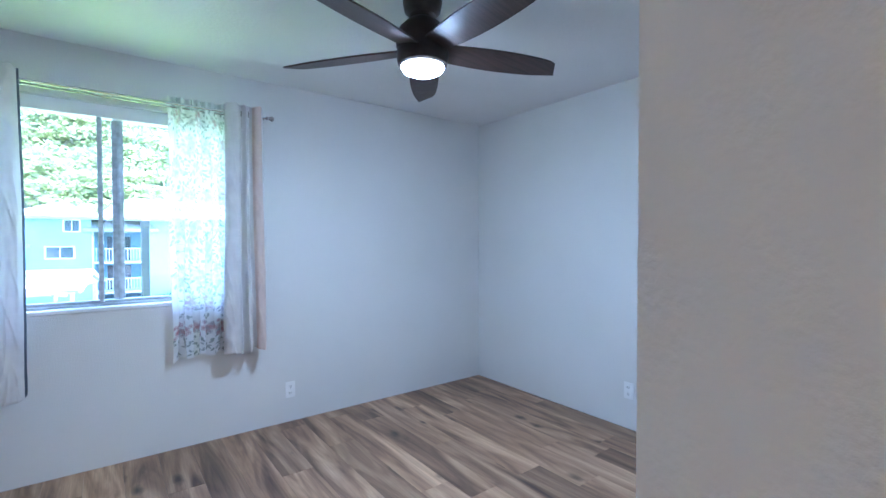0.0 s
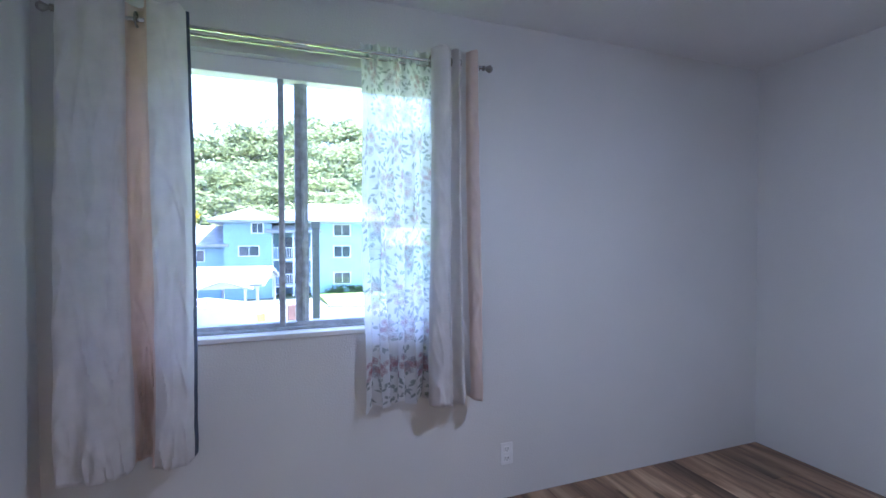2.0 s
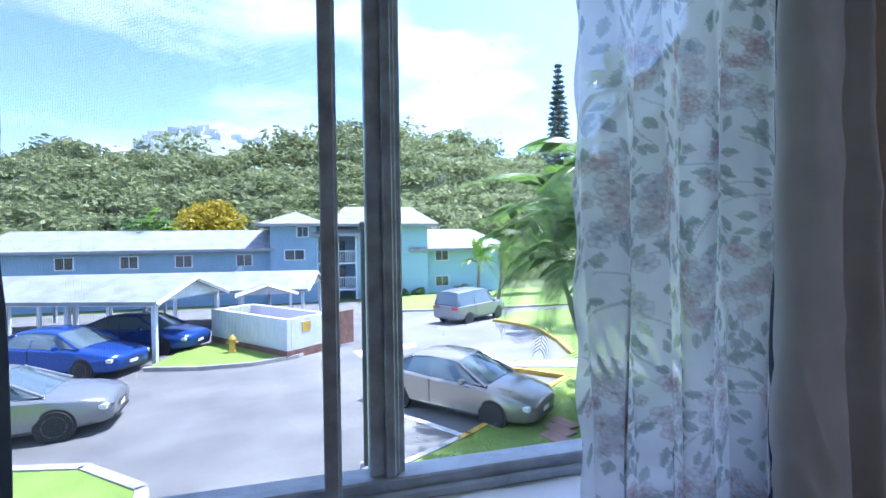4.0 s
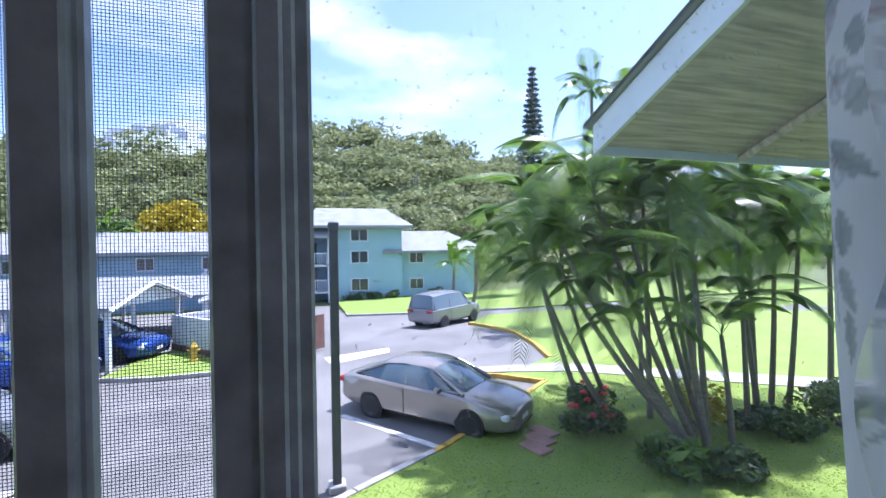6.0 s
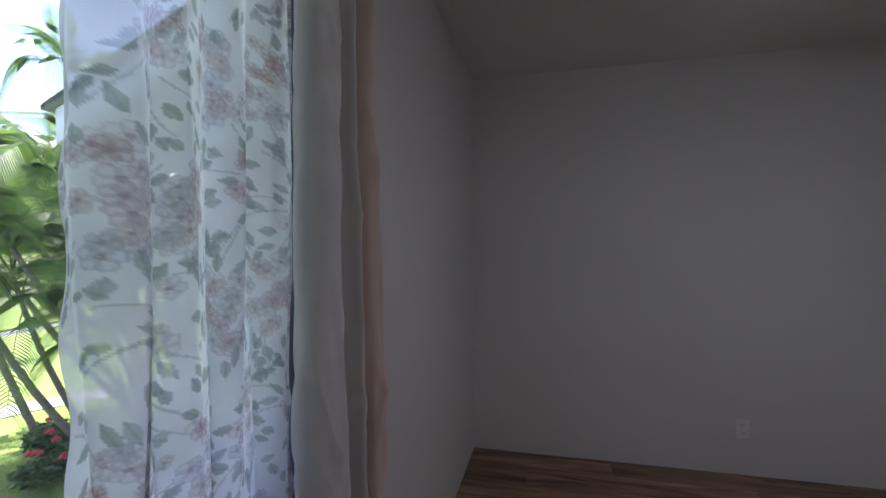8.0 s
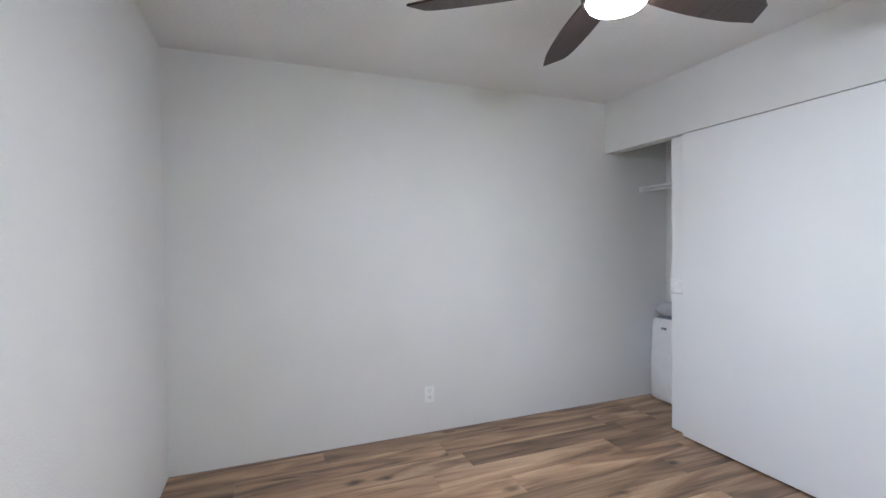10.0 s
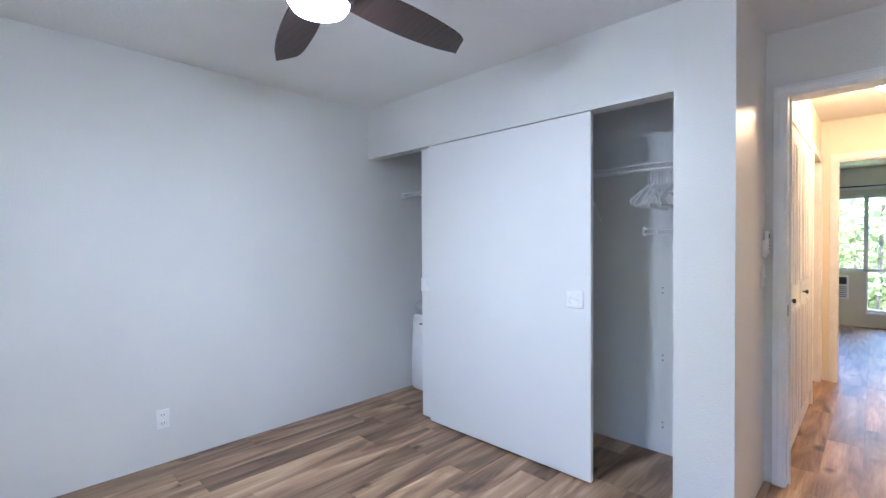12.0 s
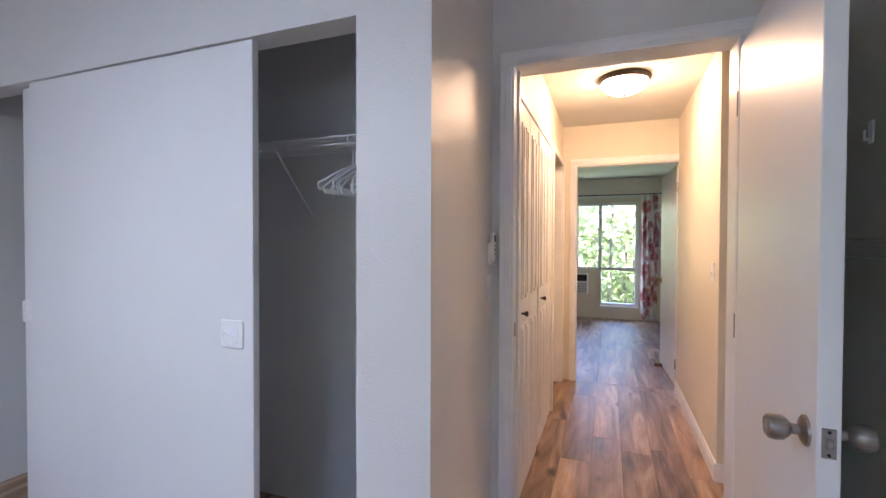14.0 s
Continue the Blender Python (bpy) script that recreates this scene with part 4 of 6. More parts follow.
# ---- hall ----
def bifold_leaf(m, label):
    """A moulded bifold leaf: two tall raised panels over two short ones."""
    L = thing("bifold_door", m, label, "bifold door", "bifold closet doors")
    w, hgt = 0.60, 2.02
    for x0 in (0.0, 0.302):
        leaf_ = part("leaf", B(((x0, -0.030, 0), (x0 + 0.298, 0, hgt)), bevel=0.003), TRIM, L)
        for z0, z1_ in ((0.12, 0.88), (1.02, 1.92)):
            for c in (x0 + 0.045, x0 + 0.163):
                bm = bmesh.new()
                bx(bm, (c, -0.036, z0), (c + 0.09, -0.030, z1_), 0.0055, 2)
                bx(bm, (c + 0.020, -0.042, z0 + 0.02), (c + 0.07, -0.034, z1_ - 0.02), 0.004, 2)
                part("raised_panel", bm, TRIM, leaf_)
    return L


bf = bifold_leaf(pose(HX1 + 0.012, -0.95, 0.02, 0, 0, -88), "white moulded bifold closet door, slightly ajar")
bf.matrix_basis = Matrix.Translation((HX1 - 0.006, -0.945, 0.02)) @ pose(0, 0, 0, 0, 0, -90) @ Matrix.Diagonal((1, -1, 1, 1))
b2 = copy_thing(bf, Matrix.Translation((HX1 - 0.006, -1.60, 0.02)) @ pose(0, 0, 0, 0, 0, -90))
bf.matrix_basis = Matrix.Translation((HX1 + 0.024, -0.945, 0.02)) @ pose(0, 0, 0, 0, 0, -90)
b2.matrix_basis = Matrix.Translation((HX1 + 0.024, -1.605, 0.02)) @ pose(0, 0, 0, 0, 0, -90)
for y in (-1.02, -1.70):
    kb = bf if y > -1.5 else b2
    ly = (-0.945 if kb is bf else -1.605) - y
    part("door_knob", T([(0.006, 0), (0.006, 0.014), (0.013, 0.02), (0.015, 0.028), (0.010, 0.034), (0.001, 0.035)], Matrix.Translation((ly, -0.030, 0.945)) @ pose(0, 0, 0, 90), 16), BRONZE, kb, "dark bronze knob", True)
solid("bifold_track", B(((HX1 - 0.014, -2.26, 2.045), (HX1, -0.93, 2.075)), ((HX1 + 0.004, -2.26, 2.035), (HX1 + 0.04, -0.93, 2.052))), TRIM)

hl = thing("hall_ceiling_light", pose(-0.18, -1.98, H), "lit frosted glass bowl lamp with a bronze rim", "ceiling light")
part("rim", T([(0.165, 0), (0.168, -0.012), (0.160, -0.030), (0.150, -0.036), (0.10, -0.03)], seg=36), BRONZE, hl, "oil-rubbed bronze rim", True)
part("bowl", T([(0.148, -0.034), (0.140, -0.055), (0.115, -0.082), (0.07, -0.103), (0.03, -0.110), (0.002, -0.111)], seg=36), LAMP_H, hl, "glowing frosted glass bowl", True)
part("nut", T([(0.010, -0.110), (0.012, -0.116), (0.006, -0.124), (0.001, -0.126)], seg=12), BRONZE, hl, "", True)

d2 = thing("bedroom_door", pose(E2X0 + 0.028, HY - 0.125, 0.010, 0, 0, 3.0), "white flush door open into the far bedroom", "door")
part("leaf", B(((-0.036, -0.85, 0), (0, 0, 2.03)), bevel=0.002), TRIM, d2)
knob(d2, (0, -0.79, 0.915), 1, mat("aged_brass", (0.40, 0.28, 0.12), rough=0.35, metal=1.0))
for z in (0.2, 1.83):
    part("hinge", R(((0.002, 0.006, z - 0.045), (0.002, 0.006, z + 0.045), 0.006)), STEEL, d2)

# ---- far bedroom ----
w2 = tagged(thing("window_2", pose(0, FY, 0), "", ""), kind="structure")
part("frame", B(((-0.56, -0.10, 0.22), (-0.51, -0.03, 2.02)), ((0.03, -0.10, 0.22), (0.085, -0.03, 2.02)), ((-0.51, -0.10, 1.97), (1.3, -0.03, 2.02)), ((-0.51, -0.10, 0.22), (0.03, -0.03, 0.27)),
                ((-0.51, -0.10, 0.84), (1.3, -0.03, 0.89)), ((0.42, -0.10, 0.89), (0.44, -0.03, 1.97)), bevel=0.004), TRIM, w2, "white window frame")
for x0, x1, za, zb in ((-0.51, 0.03, 0.27, 0.84), (-0.51, 0.03, 0.89, 1.97), (0.085, 0.42, 0.89, 1.97), (0.44, 1.28, 0.89, 1.97)):
    part("pane", B(((x0, -0.066, za), (x1, -0.062, zb))), CLEAR, w2).visible_shadow = False
part("window_sill", B(((-0.56, -0.03, 0.20), (0.05, 0.035, 0.225)), bevel=0.004), TRIM, w2)
part("valance", B(((-0.95, -0.001, 2.10), (1.3, 0.03, 2.14)), bevel=0.005), TRIM, w2)
wa = thing("window_air_conditioner", pose(0.46, FY, 0.42), "white wall air conditioner under the bedroom window", "air conditioner")
part("case", B(((-0.21, -0.02, 0), (0.30, 0.10, 0.36)), bevel=0.012), PLASTIC, wa)
part("grille", B(((-0.19, 0.10, 0.23), (0.28, 0.106, 0.34)), bevel=0.002), DARK, wa, "dark air outlet")
for k in range(6):
    part("louvre", B(((-0.19, 0.10, 0.03 + 0.03 * k), (0.28, 0.105, 0.045 + 0.03 * k)), bevel=0.001), GREYPL, wa)
printed_curtain("floral_curtain", "white curtain with large red flowers beside the bedroom window", 0.55, 2.10, 0.012, (-0.86, -0.60), (-0.86, -0.60), 2.15, 3.0, 0.03, FY + 0.10, REDCLOTH, 9, "red")
r2 = thing("bedroom_curtain_rod", pose(0, FY + 0.10, 2.14), "dark curtain rod above the bedroom window", "curtain rod")
part("rod", R(((-0.95, 0, 0), (1.2, 0, 0), 0.010)), BRONZE, r2)
part("finial", R(((-0.97, 0, 0), (-0.93, 0, 0), 0.02)), BRONZE, r2)
tv = thing("wall_television", pose(FX0, -5.9, 1.52), "black flat television on a wall arm", "television")
part("arm", B(((0, -0.03, -0.03), (0.17, 0.03, 0.03))), DARK, tv)
part("case", B(((0.17, -0.45, -0.28), (0.22, 0.45, 0.28)), bevel=0.006), DARK, tv)
part("screen", B(((0.22, -0.43, -0.26), (0.222, 0.43, 0.26))), mat("tv_glass", (0.01, 0.01, 0.012), rough=0.08), tv, "glossy black screen")
bm = bmesh.new()
cp = [Vector((FX0 + 0.02 + 0.10 * math.sin(k * 0.9) ** 2 * (k > 9), -5.85 + 0.012 * k * math.sin(k * 1.7), max(0.012, 1.2 - 0.125 * k))) for k in range(17)]
for a, b in zip(cp, cp[1:]):
    rod(bm, a, b, 0.005, seg=6)
bmesh.ops.transform(bm, matrix=tv.matrix_basis.inverted(), verts=bm.verts)
part("cord", bm, GREYPL, tv, "grey power cord trailing to the floor")
ad = thing("power_strip", pose(-0.80, -5.5, 0.0), "grey power strip lying on the bedroom floor", "power strip")
part("body", B(((-0.03, -0.14, 0), (0.03, 0.14, 0.035)), bevel=0.006), GREYPL, ad)
for k in range(4):
    part("socket", B(((-0.016, -0.11 + 0.06 * k, 0.035), (0.016, -0.075 + 0.06 * k, 0.0375)), bevel=0.002), DARK, ad)
ds = thing("door_stop", pose(-0.62, -4.02, 0.0), "brown wooden wedge under the bedroom door", "door stop")
bm = prism(bmesh.new(), [(-0.06, -0.02), (0.06, -0.02), (0.06, 0.02), (-0.06, 0.02)], 0, 0.03)
part("wedge", bm, mat("brown_wedge", (0.16, 0.07, 0.04), rough=0.6), ds)

# ---- outside: ground, kerbs, lawns ----
GZ = -2.7


def gz(y):
    """Height of the ground: level by the house, falling gently towards the far block."""
    return GZ if y < 22 else GZ - 0.98 * min(1, (y - 22) / 18)


def sheet(name, x0, x1, y0, y1, nx, ny, f, material):
    vs, fs = [], []
    for j in range(ny + 1):
        for i in range(nx + 1):
            x, y = x0 + (x1 - x0) * i / nx, y0 + (y1 - y0) * j / ny
            vs.append((x, y, f(x, y)))
    for j in range(ny):
        for i in range(nx):
            a = j * (nx + 1) + i
            fs.append((a, a + 1, a + nx + 2, a + nx + 1))
    return tagged(raw(name, vs, fs, material, None, True), kind="structure")


def hill(x, y):
    d = max(0.0, min(1.0, (y - 56) / 62))
    ridge = 22.5 + 3.5 * math.sin(x * 0.035 + 1.2) + 2 * math.sin(x * 0.09) + 0.02 * x
    return gz(y) - 0.06 + ridge * d * d * (3 - 2 * d) + 1.5 * noise.noise(Vector((x * 0.05, y * 0.05, 0))) * d


sheet("ground", -1500, 1500, -1500, 1500, 2, 2, lambda x, y: -4.4, EARTH)
sheet("ground_yard", -160, 160, -60, 150, 80, 105, hill, EARTH)
sheet("road", -40, 30, 5.5, 41.5, 20, 36, lambda x, y: gz(y), ASPHALT)


def lawn(name, pts, h=0.10):
    bm = bmesh.new()
    lo = [bm.verts.new((x, y, gz(y) - 0.3)) for x, y in pts]
    hi = [bm.verts.new((x, y, gz(y) + h)) for x, y in pts]
    bm.faces.new(hi)
    for i in range(len(pts)):
        j = (i + 1) % len(pts)
        bm.faces.new((lo[i], lo[j], hi[j], hi[i]))
    bmesh.ops.triangulate(bm, faces=[f for f in bm.faces if len(f.verts) > 4])
    bmesh.ops.recalc_face_normals(bm, faces=bm.faces)
    return solid(name, bm, GRASS)


def kerb(name, pts, material, w=0.15, h=0.13):
    bm = bmesh.new()
    for (x0, y0), (x1, y1) in zip(pts, pts[1:]):
        a, b = Vector((x0, y0, gz(y0))), Vector((x1, y1, gz(y1)))
        d = (b - a)
        n = Vector((-d.y, d.x, 0)).normalized() * w / 2
        prof = lambda p: [p - n, p - n * 0.9 + Vector((0, 0, h)), p + n * 0.9 + Vector((0, 0, h)), p + n]
        vs = quads(bm, [prof(a - d * 0.01), prof(b + d * 0.01)])
        bm.faces.new(vs[0]), bm.faces.new(vs[1])
    return solid(name, bm, material)


lawn("lawn_front", [(0.4, 9.85), (1.0, 10.2), (2.88, 11.25), (6.86, 14.2), (5.9, 15.2), (8.42, 16.5), (9.0, 18.6), (9.36, 21.0), (8.9, 23.2), (8.54, 24.5), (11, 27.5), (60, 30), (60, 3.4), (-1.4, 3.4), (-1.4, 8.6)])
lawn("lawn_side", [(-2.5, 3.4), (-2.4, 9.2), (-2.9, 10.8), (-4.2, 11.9), (-6.5, 12.4), (-18, 12.6), (-18, 3.4)])
lawn("lawn_island", [(-5.7, 19.0), (-4.0, 18.55), (-2.37, 18.57), (-1.0, 19.2), (-0.04, 20.7), (-0.3, 21.4), (-4.4, 23.4), (-5.2, 21.5)])
lawn("lawn_block", [(3.2, 32.5), (8, 31), (14, 30.5), (50, 32), (50, 46), (3.2, 46)])
kerb("kerb_grey", [(-1.4, 8.55), (0.4, 9.85), (1.0, 10.2), (2.6, 11.1)], CONCRETE)
kerb("kerb_yellow", [(2.6, 11.1), (2.88, 11.25), (6.86, 14.2), (5.9, 15.2), (5.3, 15.5)], YELLOW)
kerb("kerb_bend", [(8.42, 16.5), (9.0, 18.6), (9.36, 21.0), (8.9, 23.2), (8.54, 24.5)], YELLOW)
kerb("kerb_side", [(-2.5, 5), (-2.4, 9.2), (-2.9, 10.8), (-4.2, 11.9), (-6.5, 12.4), (-18, 12.6)], CONCRETE, 0.22)
kerb("kerb_island", [(-5.7, 19.0), (-4.0, 18.55), (-2.37, 18.57), (-1.0, 19.2), (-0.04, 20.7)], CONCRETE)
kerb("kerb_block", [(3.2, 34), (3.2, 32.5), (8, 31), (14, 30.5)], CONCRETE)
solid("path", prism(bmesh.new(), [(5.4, 16.15), (8.2, 15.7), (14.0, 11.8), (24, 6), (24, 4.6), (13.9, 10.6), (8.0, 14.75), (5.6, 15.55)], GZ - 0.05, GZ + 0.125), CONCRETE)
solid("parking_line", prism(bmesh.new(), [(1.05, 13.78), (1.18, 13.86), (2.90, 11.42), (2.76, 11.34)], GZ - 0.02, GZ + 0.006), WHITELINE)
solid("parking_line_far", prism(bmesh.new(), [(1.2, 18.6), (3.4, 19.6), (3.5, 20.3), (1.0, 19.6)], GZ - 0.02, GZ + 0.006), WHITELINE)

pv = thing("stone_pavers", pose(4.75, 10.75, GZ + 0.10, 0, 0, 18), "terracotta stepping stones on the grass", "pavers")
for x, y, r in ((-0.32, -0.1, 0), (0.02, 0.1, 4), (0.36, 0.30, -3)):
    bm = B(((x - 0.18, y - 0.30, 0), (x + 0.155, y + 0.30, 0.045)), bevel=0.01)
    part("paver", bm, RED, pv)

# lamp post by the parking
lp = thing("lamp_post", pose(0.74, 10.5, GZ), "dark square post with a box lamp head", "lamp post")
part("post", B(((-0.07, -0.07, 0), (0.07, 0.07, 4.30)), bevel=0.01), POSTW, lp)
part("head", B(((-0.085, -0.085, 4.28), (0.085, 0.085, 4.44)), bevel=0.02), POSTW, lp)
part("base", B(((-0.14, -0.14, 0), (0.14, 0.14, 0.14)), bevel=0.02), CONCRETE, lp)


# ---- cars ----
def car(m, label, paint, L, W, st, roof, wheelbase, wr, front_lamps=True):
    """A car, front towards +x. st: body stations (x, half width, bottom, shoulder, deck); roof: greenhouse stations (x, belt z, top z, top half width)."""
    c = thing("parked_car", m, label, "car", "parked cars")
    bm = bmesh.new()
    rows = []
    for x, hw, zb, zs, zd in st:
        rows.append([Vector((x, y, z)) for y, z in ((-hw * 0.86, zb), (-hw * 0.98, zb + 0.10), (-hw, zb + 0.28), (-hw * 0.985, zs - 0.05), (-hw * 0.93, zs), (-hw * 0.55, zd), (0, zd + 0.012), (hw * 0.55, zd), (hw * 0.93, zs), (hw * 0.985, zs - 0.05), (hw, zb + 0.28), (hw * 0.98, zb + 0.10), (hw * 0.86, zb))])
    vs = quads(bm, rows, True)
    bm.faces.new(vs[0]), bm.faces.new(vs[-1])
    bmesh.ops.recalc_face_normals(bm, faces=bm.faces)
    part("body", bm, paint, c, "", True)
    # greenhouse: dark glass with the roof skin and pillars above it
    bm = bmesh.new()
    rows = [[Vector((x, y, z)) for y, z in ((-bw, zb), (-tw, zt - 0.05), (-tw * 0.85, zt), (0, zt + 0.015), (tw * 0.85, zt), (tw, zt - 0.05), (bw, zb))] for x, zb, zt, tw, bw in roof]
    vs = quads(bm, rows)
    bmesh.ops.recalc_face_normals(bm, faces=bm.faces)
    part("windows", bm, CARGLASS, c, "dark tinted glass", True)
    bm = bmesh.new()
    rows = [[Vector((x, y, z + 0.008)) for y, z in ((-tw * 1.01, zt - 0.055), (-tw * 0.85, zt), (0, zt + 0.016), (tw * 0.85, zt), (tw * 1.01, zt - 0.055))] for x, zb, zt, tw, bw in roof[1:-1]]
    quads(bm, rows)
    rp = part("roof", bm, paint, c, "", True)
    for i in range(len(roof) - 1):
        (xa, ba, ta, wa_, bwa), (xb, bb, tb, wb_, bwb) = roof[i], roof[i + 1]
        for s in (-1, 1):
            if i in (0, len(roof) - 2):
                part("pillar", R(((xa, s * bwa * 1.0, ba), (xb, s * wb_ * 1.01, tb - 0.045), 0.035), seg=8) if i == 0 else R(((xa, s * wa_ * 1.01, ta - 0.045), (xb, s * bwb, bb), 0.035), seg=8), paint, c)
    mid = (roof[1][0] + roof[-2][0]) / 2
    for s in (-1, 1):
        part("pillar", R(((mid, s * roof[1][4] * 1.0, roof[1][1]), (mid - 0.03, s * roof[1][3] * 1.01, roof[1][2] - 0.05), 0.03), seg=8), paint, c)
        part("door_seam", B(((mid - 0.006, s * st[len(st) // 2][1] - 0.006, 0.30), (mid + 0.006, s * st[len(st) // 2][1] + 0.004, roof[1][1] - 0.03))), DARK, c)
        for hx in (mid - 0.12, mid + 0.85):
            part("door_handle", B(((hx - 0.09, s * st[len(st) // 2][1] - 0.012, roof[1][1] - 0.15), (hx + 0.04, s * st[len(st) // 2][1] + 0.014, roof[1][1] - 0.12)), bevel=0.008), paint, c)
        mx = roof[-2][0] + 0.30
        part("mirror", B(((mx - 0.08, s * (W / 2 + 0.07) - 0.08, roof[1][1] - 0.02), (mx + 0.06, s * (W / 2 + 0.07) + 0.08, roof[1][1] + 0.12)), bevel=0.03), paint, c)
        for x, material, nm in ((L / 2 - 0.13, LIGHTC, "headlight"), (-L / 2 + 0.09, LIGHTR, "tail_light")):
            zz = st[-2][3] - 0.14 if x > 0 else st[1][3] - 0.16
            part(nm, B(((x - 0.16, s * (W / 2 - 0.28) - 0.17, zz), (x + (0.05 if x > 0 else 0.04), s * (W / 2 - 0.28) + 0.17, zz + 0.14)), bevel=0.03), material, c)
        for wx in (-wheelbase / 2, wheelbase / 2):
            at = Matrix.Translation((wx + 0.05, s * (W / 2 - 0.10), wr)) @ pose(0, 0, 0, -90 * s)
            arch = part("wheel_arch", T([(wr * 1.13, -0.06), (wr * 1.13, 0.085), (wr * 1.0, 0.088), (0.02, 0.05)], at, 24), DARK, c, "dark wheel arch")
            ty = part("tyre", T([(wr * 0.66, -0.11), (wr * 0.97, -0.11), (wr, -0.07), (wr, 0.07), (wr * 0.96, 0.11), (wr * 0.66, 0.112)], at, 24), TYRE, c, "black tyre", True)
            part("rim", T([(wr * 0.67, 0.05), (wr * 0.67, 0.114), (wr * 0.60, 0.104), (wr * 0.2, 0.09), (wr * 0.16, 0.105), (0.01, 0.105)], at, 24), RIM, ty, "silver alloy rim", True)
            for k in range(5):
                a = 2 * math.pi * k / 5
                bm = B(((wr * 0.22, -0.022, 0.098), (wr * 0.60, 0.022, 0.108)))
                bmesh.ops.transform(bm, matrix=at @ Matrix.Rotation(a + 0.6, 4, "Z") @ Matrix.Identity(4), verts=bm.verts)
                part("gap", bm, DARK, ty)
    part("grille", B(((L / 2 - 0.05, -0.36, st[-2][3] - 0.22), (L / 2 + 0.006, 0.36, st[-2][3] - 0.10)), bevel=0.02), DARK, c, "dark grille")
    part("intake", B(((L / 2 - 0.05, -0.55, 0.24), (L / 2 + 0.004, 0.55, 0.34)), bevel=0.02), DARK, c)
    part("licence_plate", B(((L / 2, -0.16, 0.40), (L / 2 + 0.014, 0.16, 0.50)), bevel=0.004), WHITELINE, c)
    return c


SED = [(-2.42, 0.62, 0.36, 0.72, 0.78), (-2.36, 0.80, 0.28, 0.90, 0.96), (-2.0, 0.88, 0.22, 0.98, 1.04), (-1.4, 0.905, 0.20, 0.98, 1.02), (-0.4, 0.91, 0.19, 0.95, 0.97), (0.6, 0.91, 0.19, 0.93, 0.95), (1.2, 0.90, 0.20, 0.90, 0.97), (1.8, 0.88, 0.21, 0.82, 0.88), (2.2, 0.80, 0.24, 0.74, 0.78), (2.38, 0.68, 0.28, 0.66, 0.70), (2.42, 0.58, 0.32, 0.58, 0.62)]
SEDR = [(-1.95, 1.02, 1.04, 0.56, 0.70), (-1.05, 0.97, 1.40, 0.60, 0.80), (-0.5, 0.96, 1.46, 0.62, 0.82), (0.1, 0.95, 1.45, 0.62, 0.82), (0.40, 0.94, 1.40, 0.60, 0.82), (1.25, 0.94, 0.97, 0.62, 0.78)]
SUVB = [(-2.15, 0.70, 0.40, 0.95, 0.98), (-2.10, 0.84, 0.32, 1.00, 1.02), (-1.6, 0.90, 0.28, 1.02, 1.04), (-0.4, 0.91, 0.26, 1.02, 1.04), (0.8, 0.91, 0.26, 1.02, 1.05), (1.3, 0.90, 0.26, 1.0, 1.06), (1.8, 0.86, 0.28, 0.94, 1.0), (2.1, 0.78, 0.32, 0.86, 0.90), (2.16, 0.66, 0.38, 0.76, 0.80)]
SUVR = [(-2.06, 1.02, 1.04, 0.70, 0.80), (-1.92, 1.02, 1.68, 0.66, 0.84), (-0.6, 1.02, 1.75, 0.68, 0.84), (0.3, 1.02, 1.74, 0.68, 0.84), (0.55, 1.02, 1.68, 0.66, 0.84), (1.2, 1.03, 1.06, 0.70, 0.80)]
heading = -48.5
cx_, cy_ = 2.635, 12.58
side = Vector((-math.sin(radians(heading)), math.cos(radians(heading)), 0)) * 0.75
sedan = car(pose(cx_ + side.x, cy_ + side.y, GZ, 0, 0, heading), "taupe metallic sedan parked against the yellow kerb", TAUPE, 4.84, 1.82, SED, SEDR, 2.78, 0.325)
sedan.scale = (0.93, 0.93, 0.93)
car(pose(7.7, 25.8, gz(25.8), 0, 0, 34), "grey boxy sport utility car on the far side of the lot", SILVER, 4.32, 1.82, SUVB, SUVR, 2.60, 0.34)
car(pose(-7.0, 22.6, gz(22.6), 0, 0, -20), "dark blue sedan parked under the carport roof", BLUEP, 4.84, 1.82, SED, SEDR, 2.78, 0.325)
car(pose(-8.2, 19.6, gz(19.6), 0, 0, -20), "bright blue sedan parked under the carport roof", BLUEP, 4.84, 1.82, SED, SEDR, 2.78, 0.325)
car(pose(-6.4, 11.9, GZ, 0, 0, 15), "dark grey sedan parked near the side lawn", SILVER, 4.84, 1.82, SED, SEDR, 2.78, 0.325).matrix_basis = pose(-7.0, 14.2, GZ, 0, 0, 8)


# ---- buildings ----
def gable_roof(bm, L, hw, zr, ze, t=0.14, over=0.0):
    """A gable roof along +x from 0 to L."""
    for s in (-1, 1):
        a = [Vector((-over, 0, zr)), Vector((L + over, 0, zr)), Vector((L + over, s * hw, ze)), Vector((-over, s * hw, ze))]
        lo = [bm.verts.new(p) for p in a]
        hi = [bm.verts.new(p + Vector((0, 0, t))) for p in a]
        bm.faces.new(hi), bm.faces.new(lo)
        for i in range(4):
            j = (i + 1) % 4
            bm.faces.new((lo[i], lo[j], hi[j], hi[i]))
    bmesh.ops.recalc_face_normals(bm, faces=bm.faces)
    return bm


